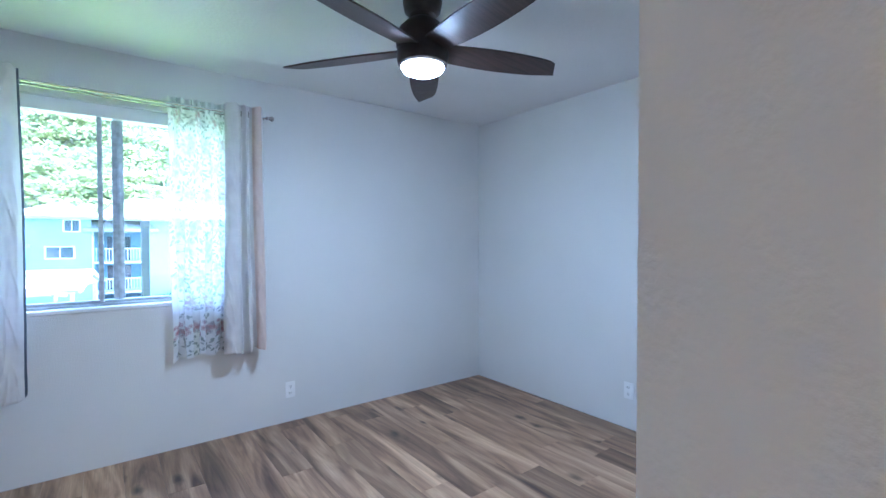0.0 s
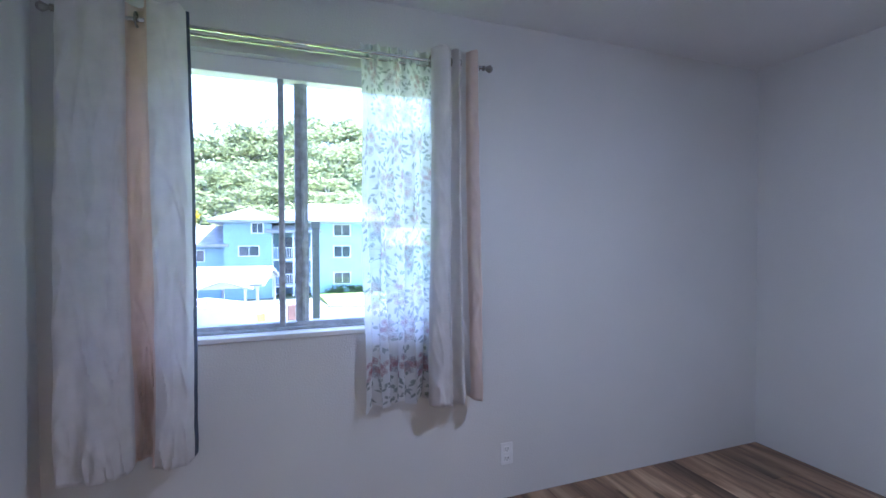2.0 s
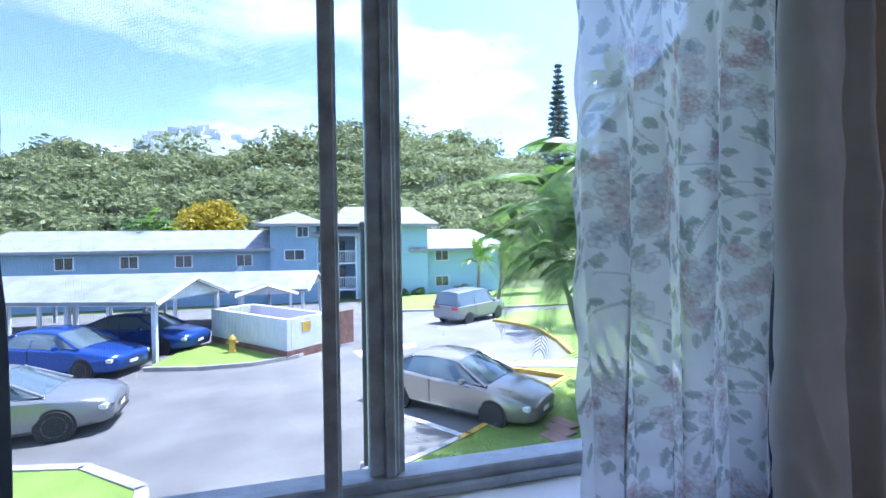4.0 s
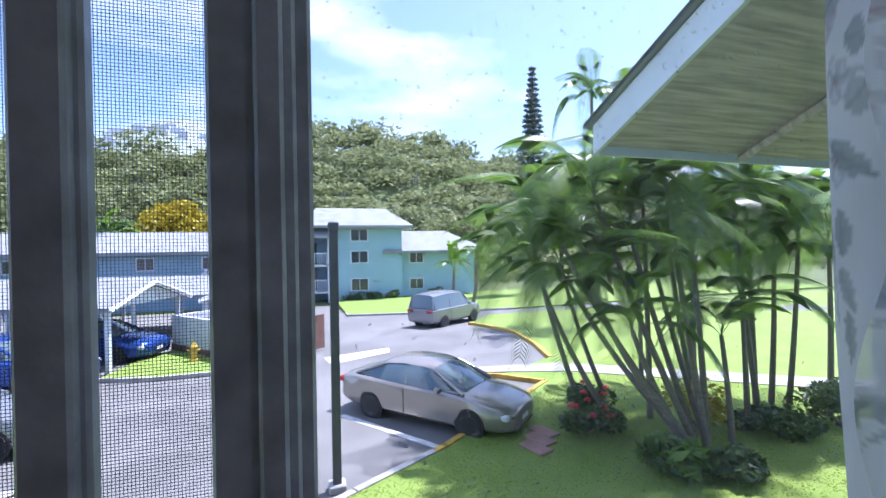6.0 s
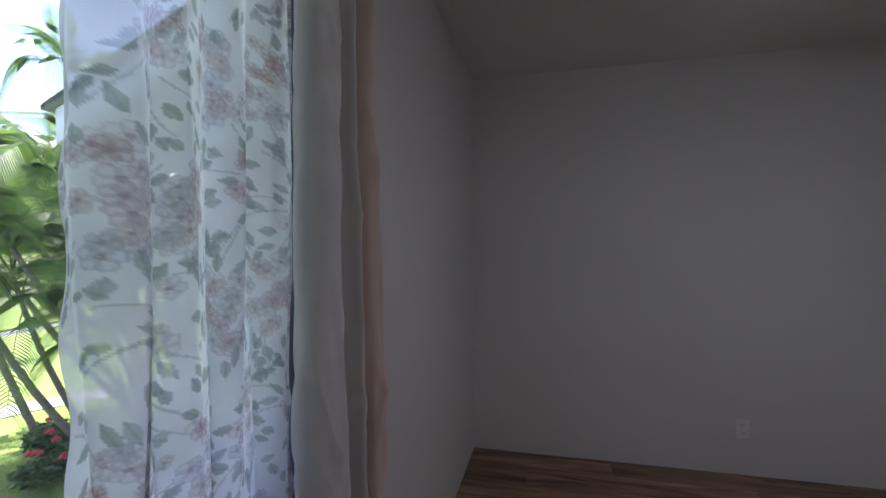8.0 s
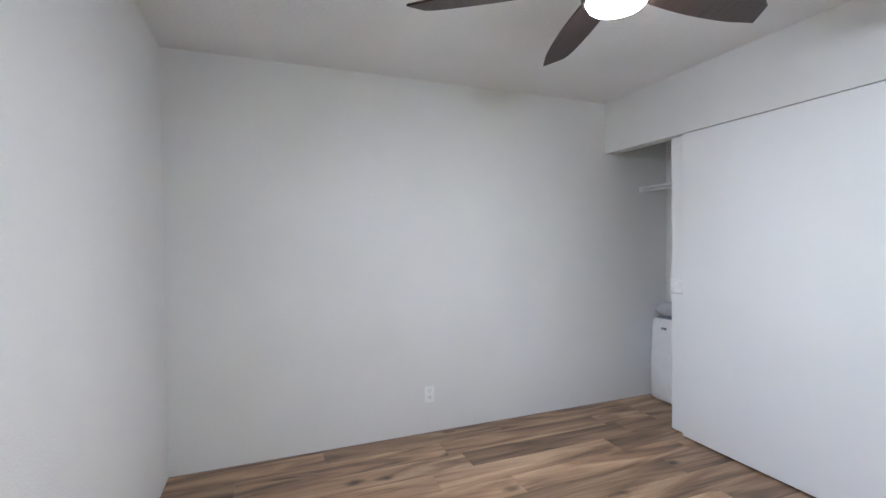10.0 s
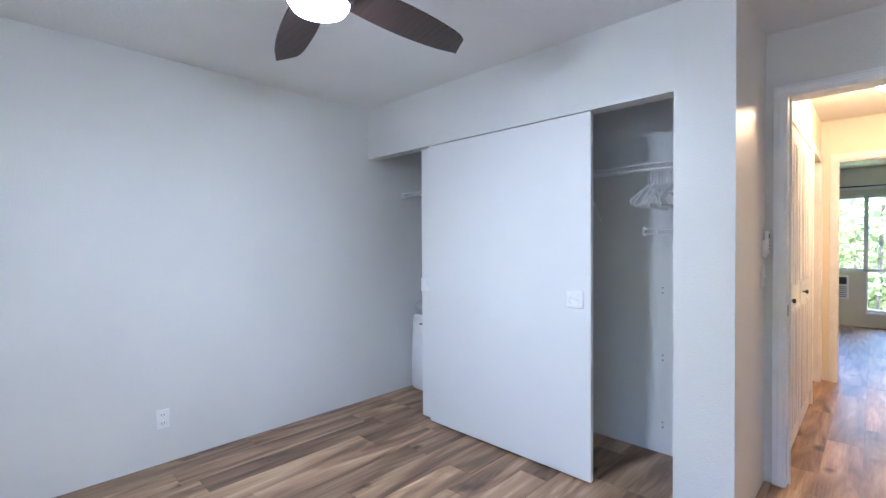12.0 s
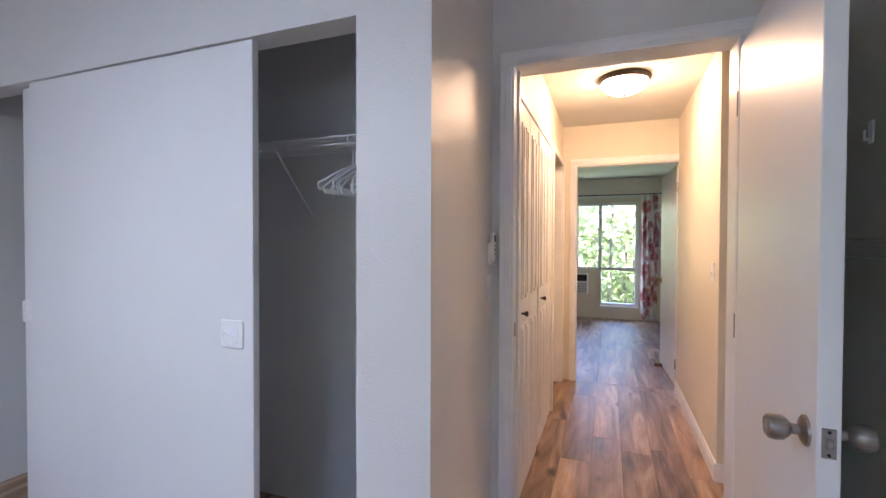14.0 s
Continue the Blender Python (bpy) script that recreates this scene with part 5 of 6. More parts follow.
def carport(m, L, hw, zr, ze, zg, label, gables=()):
    c = thing("carport", m, label, "carport", "carports")
    part("roof", gable_roof(bmesh.new(), L, hw, zr, ze, 0.12, 0.25), SHINGLE, c, "pale shingle roof")
    for x in (0.02, L - 0.1):
        bm = bmesh.new()
        vs = [(x, -hw + 0.15, ze + 0.05), (x, hw - 0.15, ze + 0.05), (x, 0, zr - 0.02)]
        f = [bm.verts.new(p) for p in vs] + [bm.verts.new((p[0] + 0.08, p[1], p[2])) for p in vs]
        for q in ((0, 1, 2), (5, 4, 3), (0, 1, 4, 3), (1, 2, 5, 4), (2, 0, 3, 5)):
            bm.faces.new([f[i] for i in q])
        part("gable_wall", bm, FASCIA, c, "white gable boards")
    for s in (-1, 1):
        bm = R(((-0.26, 0, zr + 0.02), (-0.26, s * hw, ze + 0.02), 0.09), seg=4)
        part("fascia", bm, FASCIA, c)
        part("beam", B(((0, s * (hw - 0.35) - 0.06, ze - 0.08), (L, s * (hw - 0.35) + 0.06, ze + 0.12))), FASCIA, c)
        k = 0
        while k * 3.2 < L:
            part("post", B(((k * 3.2 + 0.02, s * (hw - 0.35) - 0.07, zg), (k * 3.2 + 0.16, s * (hw - 0.35) + 0.07, ze))), FASCIA, c)
            k += 1
    return c


ax = math.degrees(math.atan2(0.33, -0.94))
carport(pose(-4.95, 21.4, 0, 0, 0, ax), 13, 2.15, 0.12, -0.62, GZ - 0.1, "open carport with a pale shingle roof on white posts")
carport(pose(-0.7, 30.2, 0, 0, 0, 172), 20, 3.2, -0.30, -1.1, -3.3, "long carport roof behind the walled enclosure")
carport(pose(-2.9, 27.0, 0, 0, 0, 100), 3, 1.5, -0.75, -1.25, -3.2, "small gabled carport bay joining the long roof")

en = thing("bin_enclosure", pose(-2.3, 21.5, GZ, 0, 0, math.degrees(math.atan2(-3.9, 3.29))), "pale walled bin enclosure with a brown brick base", "enclosure")
part("wall", B(((-2.55, -0.85, 0.30), (2.55, -0.67, 1.42)), bevel=0.01), FASCIA, en)
part("wall", B(((-2.55, 0.85, 0.30), (2.55, 1.03, 1.42)), bevel=0.01), FASCIA, en)
part("wall", B(((2.37, -0.67, 0.30), (2.55, 0.85, 1.42)), bevel=0.01), FASCIA, en)
part("wall", B(((-2.55, -0.67, 0.30), (-2.37, 0.85, 1.42)), bevel=0.01), FASCIA, en)
part("base", B(((-2.57, -0.87, 0), (2.57, 1.05, 0.30))), BRICK, en, "brown brick base course")
part("gate", B(((2.6, 1.2, 0.1), (2.66, 2.2, 1.4))), BRICK, en, "brown gate")
part("sign", B(((2.55, -0.2, 0.9), (2.57, 0.15, 1.25))), YELLOW, en, "yellow sign")
hy = thing("fire_hydrant", pose(-3.35, 20.45, GZ + 0.1), "yellow fire hydrant on the grass island", "hydrant")
part("barrel", T([(0.16, 0), (0.16, 0.05), (0.11, 0.06), (0.11, 0.45), (0.14, 0.47), (0.14, 0.50), (0.10, 0.56), (0.05, 0.62), (0.03, 0.68), (0.01, 0.68)], seg=18), YELLOW, hy, "", True)
part("nozzle", R(((-0.2, 0, 0.36), (0.2, 0, 0.36), 0.05)), YELLOW, hy)


def windowed(root, x, z, y, w=1.1, h=1.0):
    wd = part("window", B(((x - w / 2 - 0.08, y - 0.06, z - h / 2 - 0.08), (x + w / 2 + 0.08, y, z + h / 2 + 0.08))), FASCIA, root, "white window frame")
    for s in (-1, 1):
        part("pane", B(((x + min(0, s * (w / 2)) + 0.03, y - 0.075, z - h / 2), (x + max(0, s * (w / 2)) - 0.03, y - 0.055, z + h / 2))), GLASSDARK, wd)


def hip(x0, x1, y0, y1, ze, zr, inset):
    bm = bmesh.new()
    ym = (y0 + y1) / 2
    e = [(x0, y0), (x1, y0), (x1, y1), (x0, y1)]
    lo = [bm.verts.new((x, y, ze - 0.22)) for x, y in e]
    hi = [bm.verts.new((x, y, ze)) for x, y in e]
    r = [bm.verts.new((x0 + inset, ym, zr)), bm.verts.new((x1 - inset, ym, zr))]
    bm.faces.new(lo)
    for i in range(4):
        bm.faces.new((lo[i], lo[(i + 1) % 4], hi[(i + 1) % 4], hi[i]))
    bm.faces.new((hi[0], hi[1], r[1], r[0])), bm.faces.new((hi[2], hi[3], r[0], r[1]))
    bm.faces.new((hi[1], hi[2], r[1])), bm.faces.new((hi[3], hi[0], r[0]))
    bmesh.ops.recalc_face_normals(bm, faces=bm.faces)
    return bm


def siding(root, x0, x1, y, z0, z1, material, d=9.0):
    """A block clad in level boards that overlap by a few centimetres."""
    w = part("wall", B(((x0, y, z0), (x1, y + d, z1))), material, root)
    bm = bmesh.new()
    k, n = 0, int((z1 - z0) / 0.30)
    for k in range(n):
        z = z0 + k * 0.30
        vs = [bm.verts.new(p) for p in ((x0, y - 0.035, z), (x1, y - 0.035, z), (x1, y - 0.004, z + 0.30), (x0, y - 0.004, z + 0.30), (x0, y - 0.004, z), (x1, y - 0.004, z))]
        bm.faces.new(vs[:4]), bm.faces.new((vs[4], vs[5], vs[1], vs[0]))
    tagged(part("boards", bm, material, w), kind="stuff")
    return w


ap = thing("apartment_building", pose(0, 44, -3.75), "three-storey pale blue apartment block with grey shingle roofs", "building", "apartment blocks")
Z = 3.75
siding(ap, 2.8, 9.4, 0, 0, 2.95 + Z, SIDING)
siding(ap, -4.6, -0.75, -0.6, 0, 3.0 + Z, SIDING2)
siding(ap, -0.75, 2.8, 2.2, 0, 2.3 + Z, SIDING2, 6)
siding(ap, -26, -4.6, 0.2, 0, 0.95 + Z, SIDING2)
siding(ap, 9.4, 17, 0.8, 0, 0.70 + Z, SIDING)
part("roof", hip(0.3, 10.3, -1.0, 10.4, 3.15 + Z, 5.1 + Z, 1.6), SHINGLE, ap, "grey shingle hip roof")
part("roof", hip(-5.7, 0.2, -1.5, 8, 3.15 + Z, 4.5 + Z, 3.0), SHINGLE, ap, "grey shingle hip roof")
part("roof", hip(-1.3, 3.6, -0.9, 7, 2.25 + Z, 4.4 + Z, 1.9), SHINGLE, ap, "grey porch roof")
part("roof", hip(-27, -4.2, -0.8, 10.6, 1.05 + Z, 2.8 + Z, 1.0), SHINGLE, ap, "grey shingle roof of the low wing")
part("roof", hip(7.6, 18, -0.4, 10.6, 0.80 + Z, 2.8 + Z, 2.6), SHINGLE, ap, "grey shingle roof of the low wing")
for z in (2.30, 0.30, -2.20):
    windowed(ap, 5.45, z + Z, 0, 1.5, 1.0)
for z in (0.1, -2.4):
    windowed(ap, 11.0, z + Z, 0.8, 1.3, 0.9)
for x, z in ((-1.9, 2.45), (-2.6, 0.45), (-3.0, -2.0)):
    windowed(ap, x, z + Z, -0.6, 1.6 if z < 2 else 0.9, 0.8)
for x in (-11.5, -6.8, -15.5, -20):
    windowed(ap, x, 0.05 + Z, 0.2, 1.2, 0.9)
    windowed(ap, x, -2.3 + Z, 0.2, 1.2, 0.9)
for z in (-0.35, -2.75):
    bal = part("balcony", B(((-0.75, 0, z + Z - 0.15), (2.8, 2.2, z + Z))), FASCIA, ap, "balcony with white rails")
    part("rail", B(((-0.75, 0, z + Z + 1.0), (2.8, 0.08, z + Z + 1.08))), FASCIA, bal)
    for k in range(18):
        part("baluster", B(((-0.7 + 0.2 * k, 0.02, z + Z), (-0.65 + 0.2 * k, 0.06, z + Z + 1.0))), FASCIA, bal)
    part("opening", B(((0.2, 2.1, z + Z), (1.8, 2.19, z + Z + 2.0))), GLASSDARK, bal, "dark doorway")
for x in (-0.7, 1.1, 2.7):
    part("post", B(((x - 0.08, -0.02, 0), (x + 0.08, 0.14, 2.1 + Z))), FASCIA, ap)
st_ = part("stair", R(((-8.6, -0.5, 1.4), (-6.9, -0.5, 3.2), 0.2), seg=4), FASCIA, ap, "white outside stair rail")

# the neighbouring wing's roof over its landing
nw = thing("wing_roof", pose(3.5, 7.3, 2.45), "overhanging wing roof with a white fascia and grey board soffit", "roof")
sl = math.tan(radians(24))
bm = bmesh.new()
a = [(0, 0, 0), (9, 0, 0), (9, -3.95, 3.95 * sl), (0, -3.95, 3.95 * sl)]
lo, hi = [bm.verts.new(p) for p in a], [bm.verts.new((p[0], p[1], p[2] + 0.10)) for p in a]
bm.faces.new(lo), bm.faces.new(hi)
for i in range(4):
    bm.faces.new((lo[i], lo[(i + 1) % 4], hi[(i + 1) % 4], hi[i]))
bmesh.ops.recalc_face_normals(bm, faces=bm.faces)
part("soffit", bm, SOFFIT, nw, "grey board soffit")
bm = bmesh.new()
quads(bm, [[Vector((x, 0.05, -0.10)), Vector((x, 0.05, 0.24)), Vector((x, -3.95, 0.24 + 3.95 * sl)), Vector((x, -3.95, -0.10 + 3.95 * sl))] for x in (-0.05, 0.0)], True)
for x in (-0.05, 0.0):
    bm.faces.new([bm.verts.new(p) for p in ((x, 0.05, -0.10), (x, 0.05, 0.24), (x, -3.95, 0.24 + 3.95 * sl), (x, -3.95, -0.10 + 3.95 * sl))])
part("fascia", bm, FASCIA, nw, "white rake board")
part("eave_board", B(((0, 0, -0.10), (9, 0.05, 0.12))), FASCIA, nw)
bm = bmesh.new()
quads(bm, [[Vector((x, 0.14, 0.22)), Vector((x, 0.14, 0.27)), Vector((x, -3.95, 0.27 + 4.05 * sl)), Vector((x, -3.95, 0.22 + 4.05 * sl))] for x in (-0.12, 9)], True)
part("shingles", bm, SHINGLE, nw)
for k in (1, 4):
    part("rafter", R(((1.2 * k + 0.9, -0.05, -0.06), (1.2 * k + 0.9, -3.9, -0.06 + 3.85 * sl), 0.06), seg=4), SOFFIT, nw)
solid("wall_outside", B(((XR + 0.12, YW, -2.9), (14, YW + WT, 6.0)), ((-9, YW, -2.9), (XL - 0.15, YW + WT, 6.0)), ((XL - 0.15, YW + 0.01, -2.9), (XR + 0.12, YW + WT, -0.25)), ((XL - 0.15, YW, H + 0.12), (XR + 0.12, YW + WT, 3.2))), SIDING)
solid("roof_slab", B(((-9, -8.2, H + 0.35), (14, YW + 0.55, H + 0.45))), SHINGLE)


# ---- plants ----
def leaf_cards(n, centre, size, rng, leaf, flat=0.6, shell=0.55):
    """Many small leaf blades on and in a lumpy crown: vertices and faces."""
    d = rng.normal(size=(n, 3))
    d /= np.linalg.norm(d, axis=1)[:, None]
    r = shell + (1 - shell) * rng.rand(n, 1) ** 0.5
    p = d * r * np.array(size) + np.array(centre)
    a = rng.normal(size=(n, 3))
    a[:, 2] *= flat
    a /= np.linalg.norm(a, axis=1)[:, None]
    b = np.cross(a, d + rng.normal(size=(n, 3)) * 0.6)
    b /= np.linalg.norm(b, axis=1)[:, None] + 1e-9
    L = leaf * (0.6 + 0.8 * rng.rand(n, 1))
    V = np.stack([p - a * L, p + b * L * 0.45, p + a * L, p - b * L * 0.45], 1)
    return V.reshape(-1, 3)


def cards(name, V, material, parent=None):
    n = len(V) // 4
    F = np.arange(n * 4).reshape(n, 4)
    me = bpy.data.meshes.new(name)
    me.vertices.add(len(V))
    me.vertices.foreach_set("co", V.astype(np.float32).ravel())
    me.loops.add(F.size)
    me.loops.foreach_set("vertex_index", F.ravel())
    me.polygons.add(n)
    me.polygons.foreach_set("loop_start", np.arange(0, F.size, 4))
    me.update(calc_edges=True)
    me.materials.append(material)
    ob = new(name, me)
    ob.parent = parent
    return ob


def far_ridge(x, y):
    """A mountain shoulder far behind the near hill."""
    a = math.degrees(math.atan2(x, y))
    top = 0.262 - 0.00055 * (a + 13) ** 2 if a > -13 else 0.262 - 0.0012 * (a + 13) ** 2
    return 520 * max(0.03, top) * max(0.0, 1 - abs(y - 520) / 300) + 7 * noise.noise(Vector((x * 0.02, y * 0.02, 3))) + 2.5 * noise.noise(Vector((x * 0.09, y * 0.09, 5))) - 4


# distance haze is mixed into the slope's pale grey-green tones
sheet("backdrop_ridge", -420, 420, 300, 740, 90, 48, far_ridge, mat("hazy_far_slope", (0.20, 0.26, 0.22), rough=0.95, vary=0.2, scale=0.03, second=(0.34, 0.38, 0.34)))
hr2 = random.Random(12)
bm = bmesh.new()
for k in range(22):
    hx, hy_ = hr2.uniform(-170, -60), hr2.uniform(440, 500)
    hz, hw2 = far_ridge(hx, hy_), hr2.uniform(3, 7)
    bx(bm, (hx - hw2, hy_ - 4, hz - 3), (hx + hw2, hy_ + 4, hz + 3.2))
tagged(new("ridge_houses", mesh("ridge_houses", bm, FASCIA)), "tiny pale houses scattered over the far ridge", "houses", kind="stuff")
rng = np.random.RandomState(11)
chunks, limbs = [], bmesh.new()
for _ in range(1500):
    x, y = rng.uniform(-120, 130), 54 + 66 * rng.rand() ** 0.8
    z = hill(x, y)
    s = rng.uniform(1.6, 3.4) * (1 + 0.3 * (y - 60) / 60)
    hgt = rng.uniform(1.5, 4.0)
    for q in range(3):
        ox, oy = rng.normal(size=2) * s * 0.6
        chunks.append(leaf_cards(34, (x + ox, y + oy, z + hgt + rng.uniform(-0.6, 0.8)), (s, s, s * 0.34), rng, 0.52, 0.35))
    if rng.rand() < 0.35:
        for q in range(3):
            rod(limbs, (x, y, z - 0.5), (x + rng.normal() * 1.6, y - 0.4, z + hgt * 1.05), 0.13, 0.05, seg=4, caps=False)
hw_ = tagged(cards("hillside_trees", np.concatenate(chunks), CANOPY), "dense green woods covering the hillside", "trees", kind="stuff")
tagged(new("hillside_trunks", mesh("hillside_trunks", limbs, CONCRETE)), "pale bare branches among the hillside trees", "branches", kind="stuff")
ridge = []
for _ in range(60):
    x = rng.uniform(-110, 120)
    y = rng.uniform(108, 120)
    s = rng.uniform(2.0, 4.5)
    for q in range(3):
        ridge.append(leaf_cards(60, (x + rng.normal() * s * 0.5, y, hill(x, y) + 3 + s * 0.4 + q), (s, s, s * 0.7), rng, 0.7, 0.6))
tagged(cards("ridge_trees", np.concatenate(ridge), CANOPY), "rounded trees along the hill's ridge line", "trees", kind="stuff")


def tree(name, at, crown, size, material, label, category, n=2600, leaf=0.22, seed=1, trunk=0.16):
    r = np.random.RandomState(seed)
    t = thing(name, pose(*at), label, category)
    bm = bmesh.new()
    rod(bm, (0, 0, -0.3), (0.1, 0, crown * 0.6), trunk, trunk * 0.6, seg=8)
    for k in range(6):
        a = k * 1.05
        rod(bm, (0.1, 0, crown * 0.5), (size[0] * 0.6 * math.cos(a), size[1] * 0.6 * math.sin(a), crown + size[2] * 0.3 * math.sin(k * 2.1)), trunk * 0.5, trunk * 0.15, seg=6)
    part("trunk", bm, BARK, t)
    V = [leaf_cards(n // 14, (size[0] * 0.55 * r.normal() * 0.7, size[1] * 0.55 * r.normal() * 0.7, crown + size[2] * 0.45 * r.normal() * 0.7), tuple(0.5 * s for s in size), r, leaf) for _ in range(14)]
    cards("crown", np.concatenate(V), material, t)
    return t


tree("golden_tree", (-12.8, 59, -3.6), 7.6, (3.3, 3.0, 2.6), GOLD, "round golden-yellow flowering tree behind the low wing", "tree", 3600, 0.30, 3)
tree("green_tree", (-17.5, 57, -3.6), 6.3, (3.0, 3.0, 2.2), SHRUB, "green leafy tree beside the golden one", "tree", 2600, 0.3, 4)
tree("green_tree", (12.5, 55, -3.6), 6.4, (3.5, 3.0, 2.4), CANOPY, "green leafy tree behind the apartment block", "tree", 2600, 0.3, 5)

pn = thing("norfolk_pine", pose(21.7, 41, -1.5), "tall narrow dark conifer on the skyline", "conifer")
part("trunk", R(((0, 0, 0), (0, 0, 19.8), 0.3, 0.04), seg=8), BARK, pn)
V = []
r_ = np.random.RandomState(8)
for k in range(26):
    z = 7 + k * 0.5
    rad = 2.1 * (1 - (k / 26.5)) + 0.10
    for j in range(7):
        a = j * 0.898 + k * 0.4
        V.append(leaf_cards(26, (rad * 0.5 * math.cos(a), rad * 0.5 * math.sin(a), z), (rad * 0.5 * abs(math.cos(a)) + 0.12, rad * 0.5 * abs(math.sin(a)) + 0.12, 0.10), r_, 0.20, 0.3, 0.1))
cards("needles", np.concatenate(V), CONIFER, pn)


def frond(L, droop, n=34, width=0.42, rise=0.9):
    """An arching feather leaf from the origin towards +x: rachis and leaflets."""
    vs, fs = [], []

    def at(s):
        return Vector((L * s * (1 - 0.12 * droop * s), 0, L * (rise * s - droop * s * s)))

    for i in range(16):
        p = at(i / 15)
        w = 0.018 * (1 - 0.8 * i / 15)
        vs += [p + Vector((0, -w, 0)), p + Vector((0, 0, w)), p + Vector((0, w, 0))]
    for i in range(15):
        for k in range(3):
            a, b = i * 3 + k, i * 3 + (k + 1) % 3
            fs.append((a, b, b + 3, a + 3))
    for i in range(n):
        s = 0.16 + 0.83 * i / (n - 1)
        p, t = at(s), (at(min(1, s + 0.02)) - at(s - 0.02)).normalized()
        ll = width * (0.35 + 0.75 * math.sin(math.pi * min(1, s * 0.92 + 0.06)))
        for sd in (-1, 1):
            d = (t * 0.65 + Vector((0, sd, 0)) * 0.85 + Vector((0, 0, 0.10))).normalized()
            tip = p + d * ll + Vector((0, 0, -0.45 * ll * (0.5 + droop * s)))
            midp = p + d * ll * 0.5 + Vector((0, 0, -0.02))
            wv = t * 0.013
            k = len(vs)
            vs += [p - wv * 0.5, p + wv * 0.5, midp + wv, tip, midp - wv]
            fs.append((k, k + 1, k + 2, k + 3, k + 4))
    return vs, fs


FR = []
for k, (L, dr, rs) in enumerate(((2.2, 1.05, 0.75), (2.5, 1.25, 0.85), (2.1, 0.85, 0.95), (2.4, 1.5, 0.95))):
    vs, fs = frond(L, dr, 60, 0.55, rs)
    me = bpy.data.meshes.new("frond")
    me.from_pydata(vs, [], fs)
    me.materials.append(PALM)
    FR.append(me)
FRB = FR[2].copy()
FRB.materials.clear()
FRB.materials.append(BRIGHT)


def palm(at, lean, top, label, seed, n=8, scale=1.0, bright=0, thick=0.066):
    r = random.Random(seed)
    p = thing("palm_tree", pose(*at), label, "palm", "palm clump")
    bm = bmesh.new()
    pts = [Vector((lean[0] * s + 0.12 * lean[0] * math.sin(3 * s), lean[1] * s, top * s)) for s in [i / 10 for i in range(11)]]
    for i, (a, b) in enumerate(zip(pts, pts[1:])):
        rod(bm, a, b + (b - a) * 0.03, thick * (1.05 - 0.04 * i), thick * (0.98 - 0.04 * i), seg=8)
    part("trunk", bm, TRUNK, p, "ringed slender trunk", True)
    for k in range(n):
        f = new("frond", FRB if k < bright else FR[r.randrange(4)])
        f.parent = p
        s = scale * r.uniform(0.8, 1.15)
        f.matrix_basis = Matrix.Translation(pts[-1]) @ pose(0, 0, 0, 0, r.uniform(-58, 18) - (25 if k < bright else 0), 360 * k / n + r.uniform(-20, 20)) @ Matrix.Scale(s, 4)
    return p


PL = "slender palm with arching feathery green fronds"
for i, (x, y, lx, ly, top, n, sc, br) in enumerate((
        (6.95, 9.00, -1.6, 1.9, 3.9, 7, 1.05, 0), (7.05, 9.15, -1.1, 1.5, 4.9, 7, 1.05, 0), (7.15, 9.25, -0.6, 1.1, 4.1, 7, 1.0, 1), (7.25, 9.20, -0.2, 0.8, 5.4, 8, 1.05, 2),
        (7.40, 9.35, 0.35, 0.7, 4.2, 9, 1.0, 0), (7.10, 9.45, -1.5, 0.9, 3.1, 9, 0.85, 1), (7.65, 9.60, -0.3, 1.0, 3.5, 8, 0.9, 0), (7.30, 9.60, -1.9, 1.2, 3.2, 7, 0.9, 0),
        (8.70, 10.8, -0.4, 0.4, 4.3, 9, 1.0, 0), (9.60, 10.0, -0.2, 0.4, 4.4, 9, 1.0, 0), (9.90, 10.3, 0.1, 0.3, 4.8, 9, 1.0, 0), (10.2, 10.2, 0.4, 0.2, 3.6, 9, 0.95, 1),
        (10.6, 10.1, 0.5, 0.1, 4.1, 9, 1.0, 1), (11.5, 9.8, 0.3, 0.2, 3.7, 9, 1.0, 0), (7.6, 11.0, 0.2, 0.4, 5.0, 9, 1.15, 1), (6.4, 11.8, -0.9, 0.8, 4.4, 8, 1.1, 0), (6.6, 11.0, -1.3, 0.9, 3.4, 8, 1.0, 1), (7.4, 12.2, -1.0, 0.4, 3.4, 8, 0.95, 1),
        (8.8, 12.6, 0.1, 0.2, 3.4, 9, 0.95, 0), (7.0, 9.3, -0.9, 0.5, 2.3, 8, 0.8, 2), (8.2, 9.5, 0.2, 0.4, 2.0, 8, 0.75, 1), (9.0, 9.8, 0.1, 0.2, 2.6, 8, 0.8, 2), (10.4, 12.4, 0.2, 0.3, 3.4, 9, 0.95, 0))):
    palm((x, y, GZ + 0.1), (lx, ly), top, PL, 20 + i, n, sc, br)
palm((15.2, 22.8, gz(22.8)), (-0.3, 0), 11.6, "tall palm rising behind the clump", 51, 12, 1.25, 0, 0.12)
palm((9.9, 31.2, gz(31.2) + 0.1), (0.2, 0), 2.8, "pale young palm by the apartment block", 52, 9, 0.9, 4, 0.14)
palm((11.2, 30.8, gz(30.8) + 0.1), (0.5, 0), 3.4, "pale young palm by the apartment block", 53, 9, 0.9, 2, 0.14)
palm((-16, 50, -3.7), (0.2, 0), 6.0, "palm standing behind the low wing", 54, 9, 1.3, 2, 0.16)


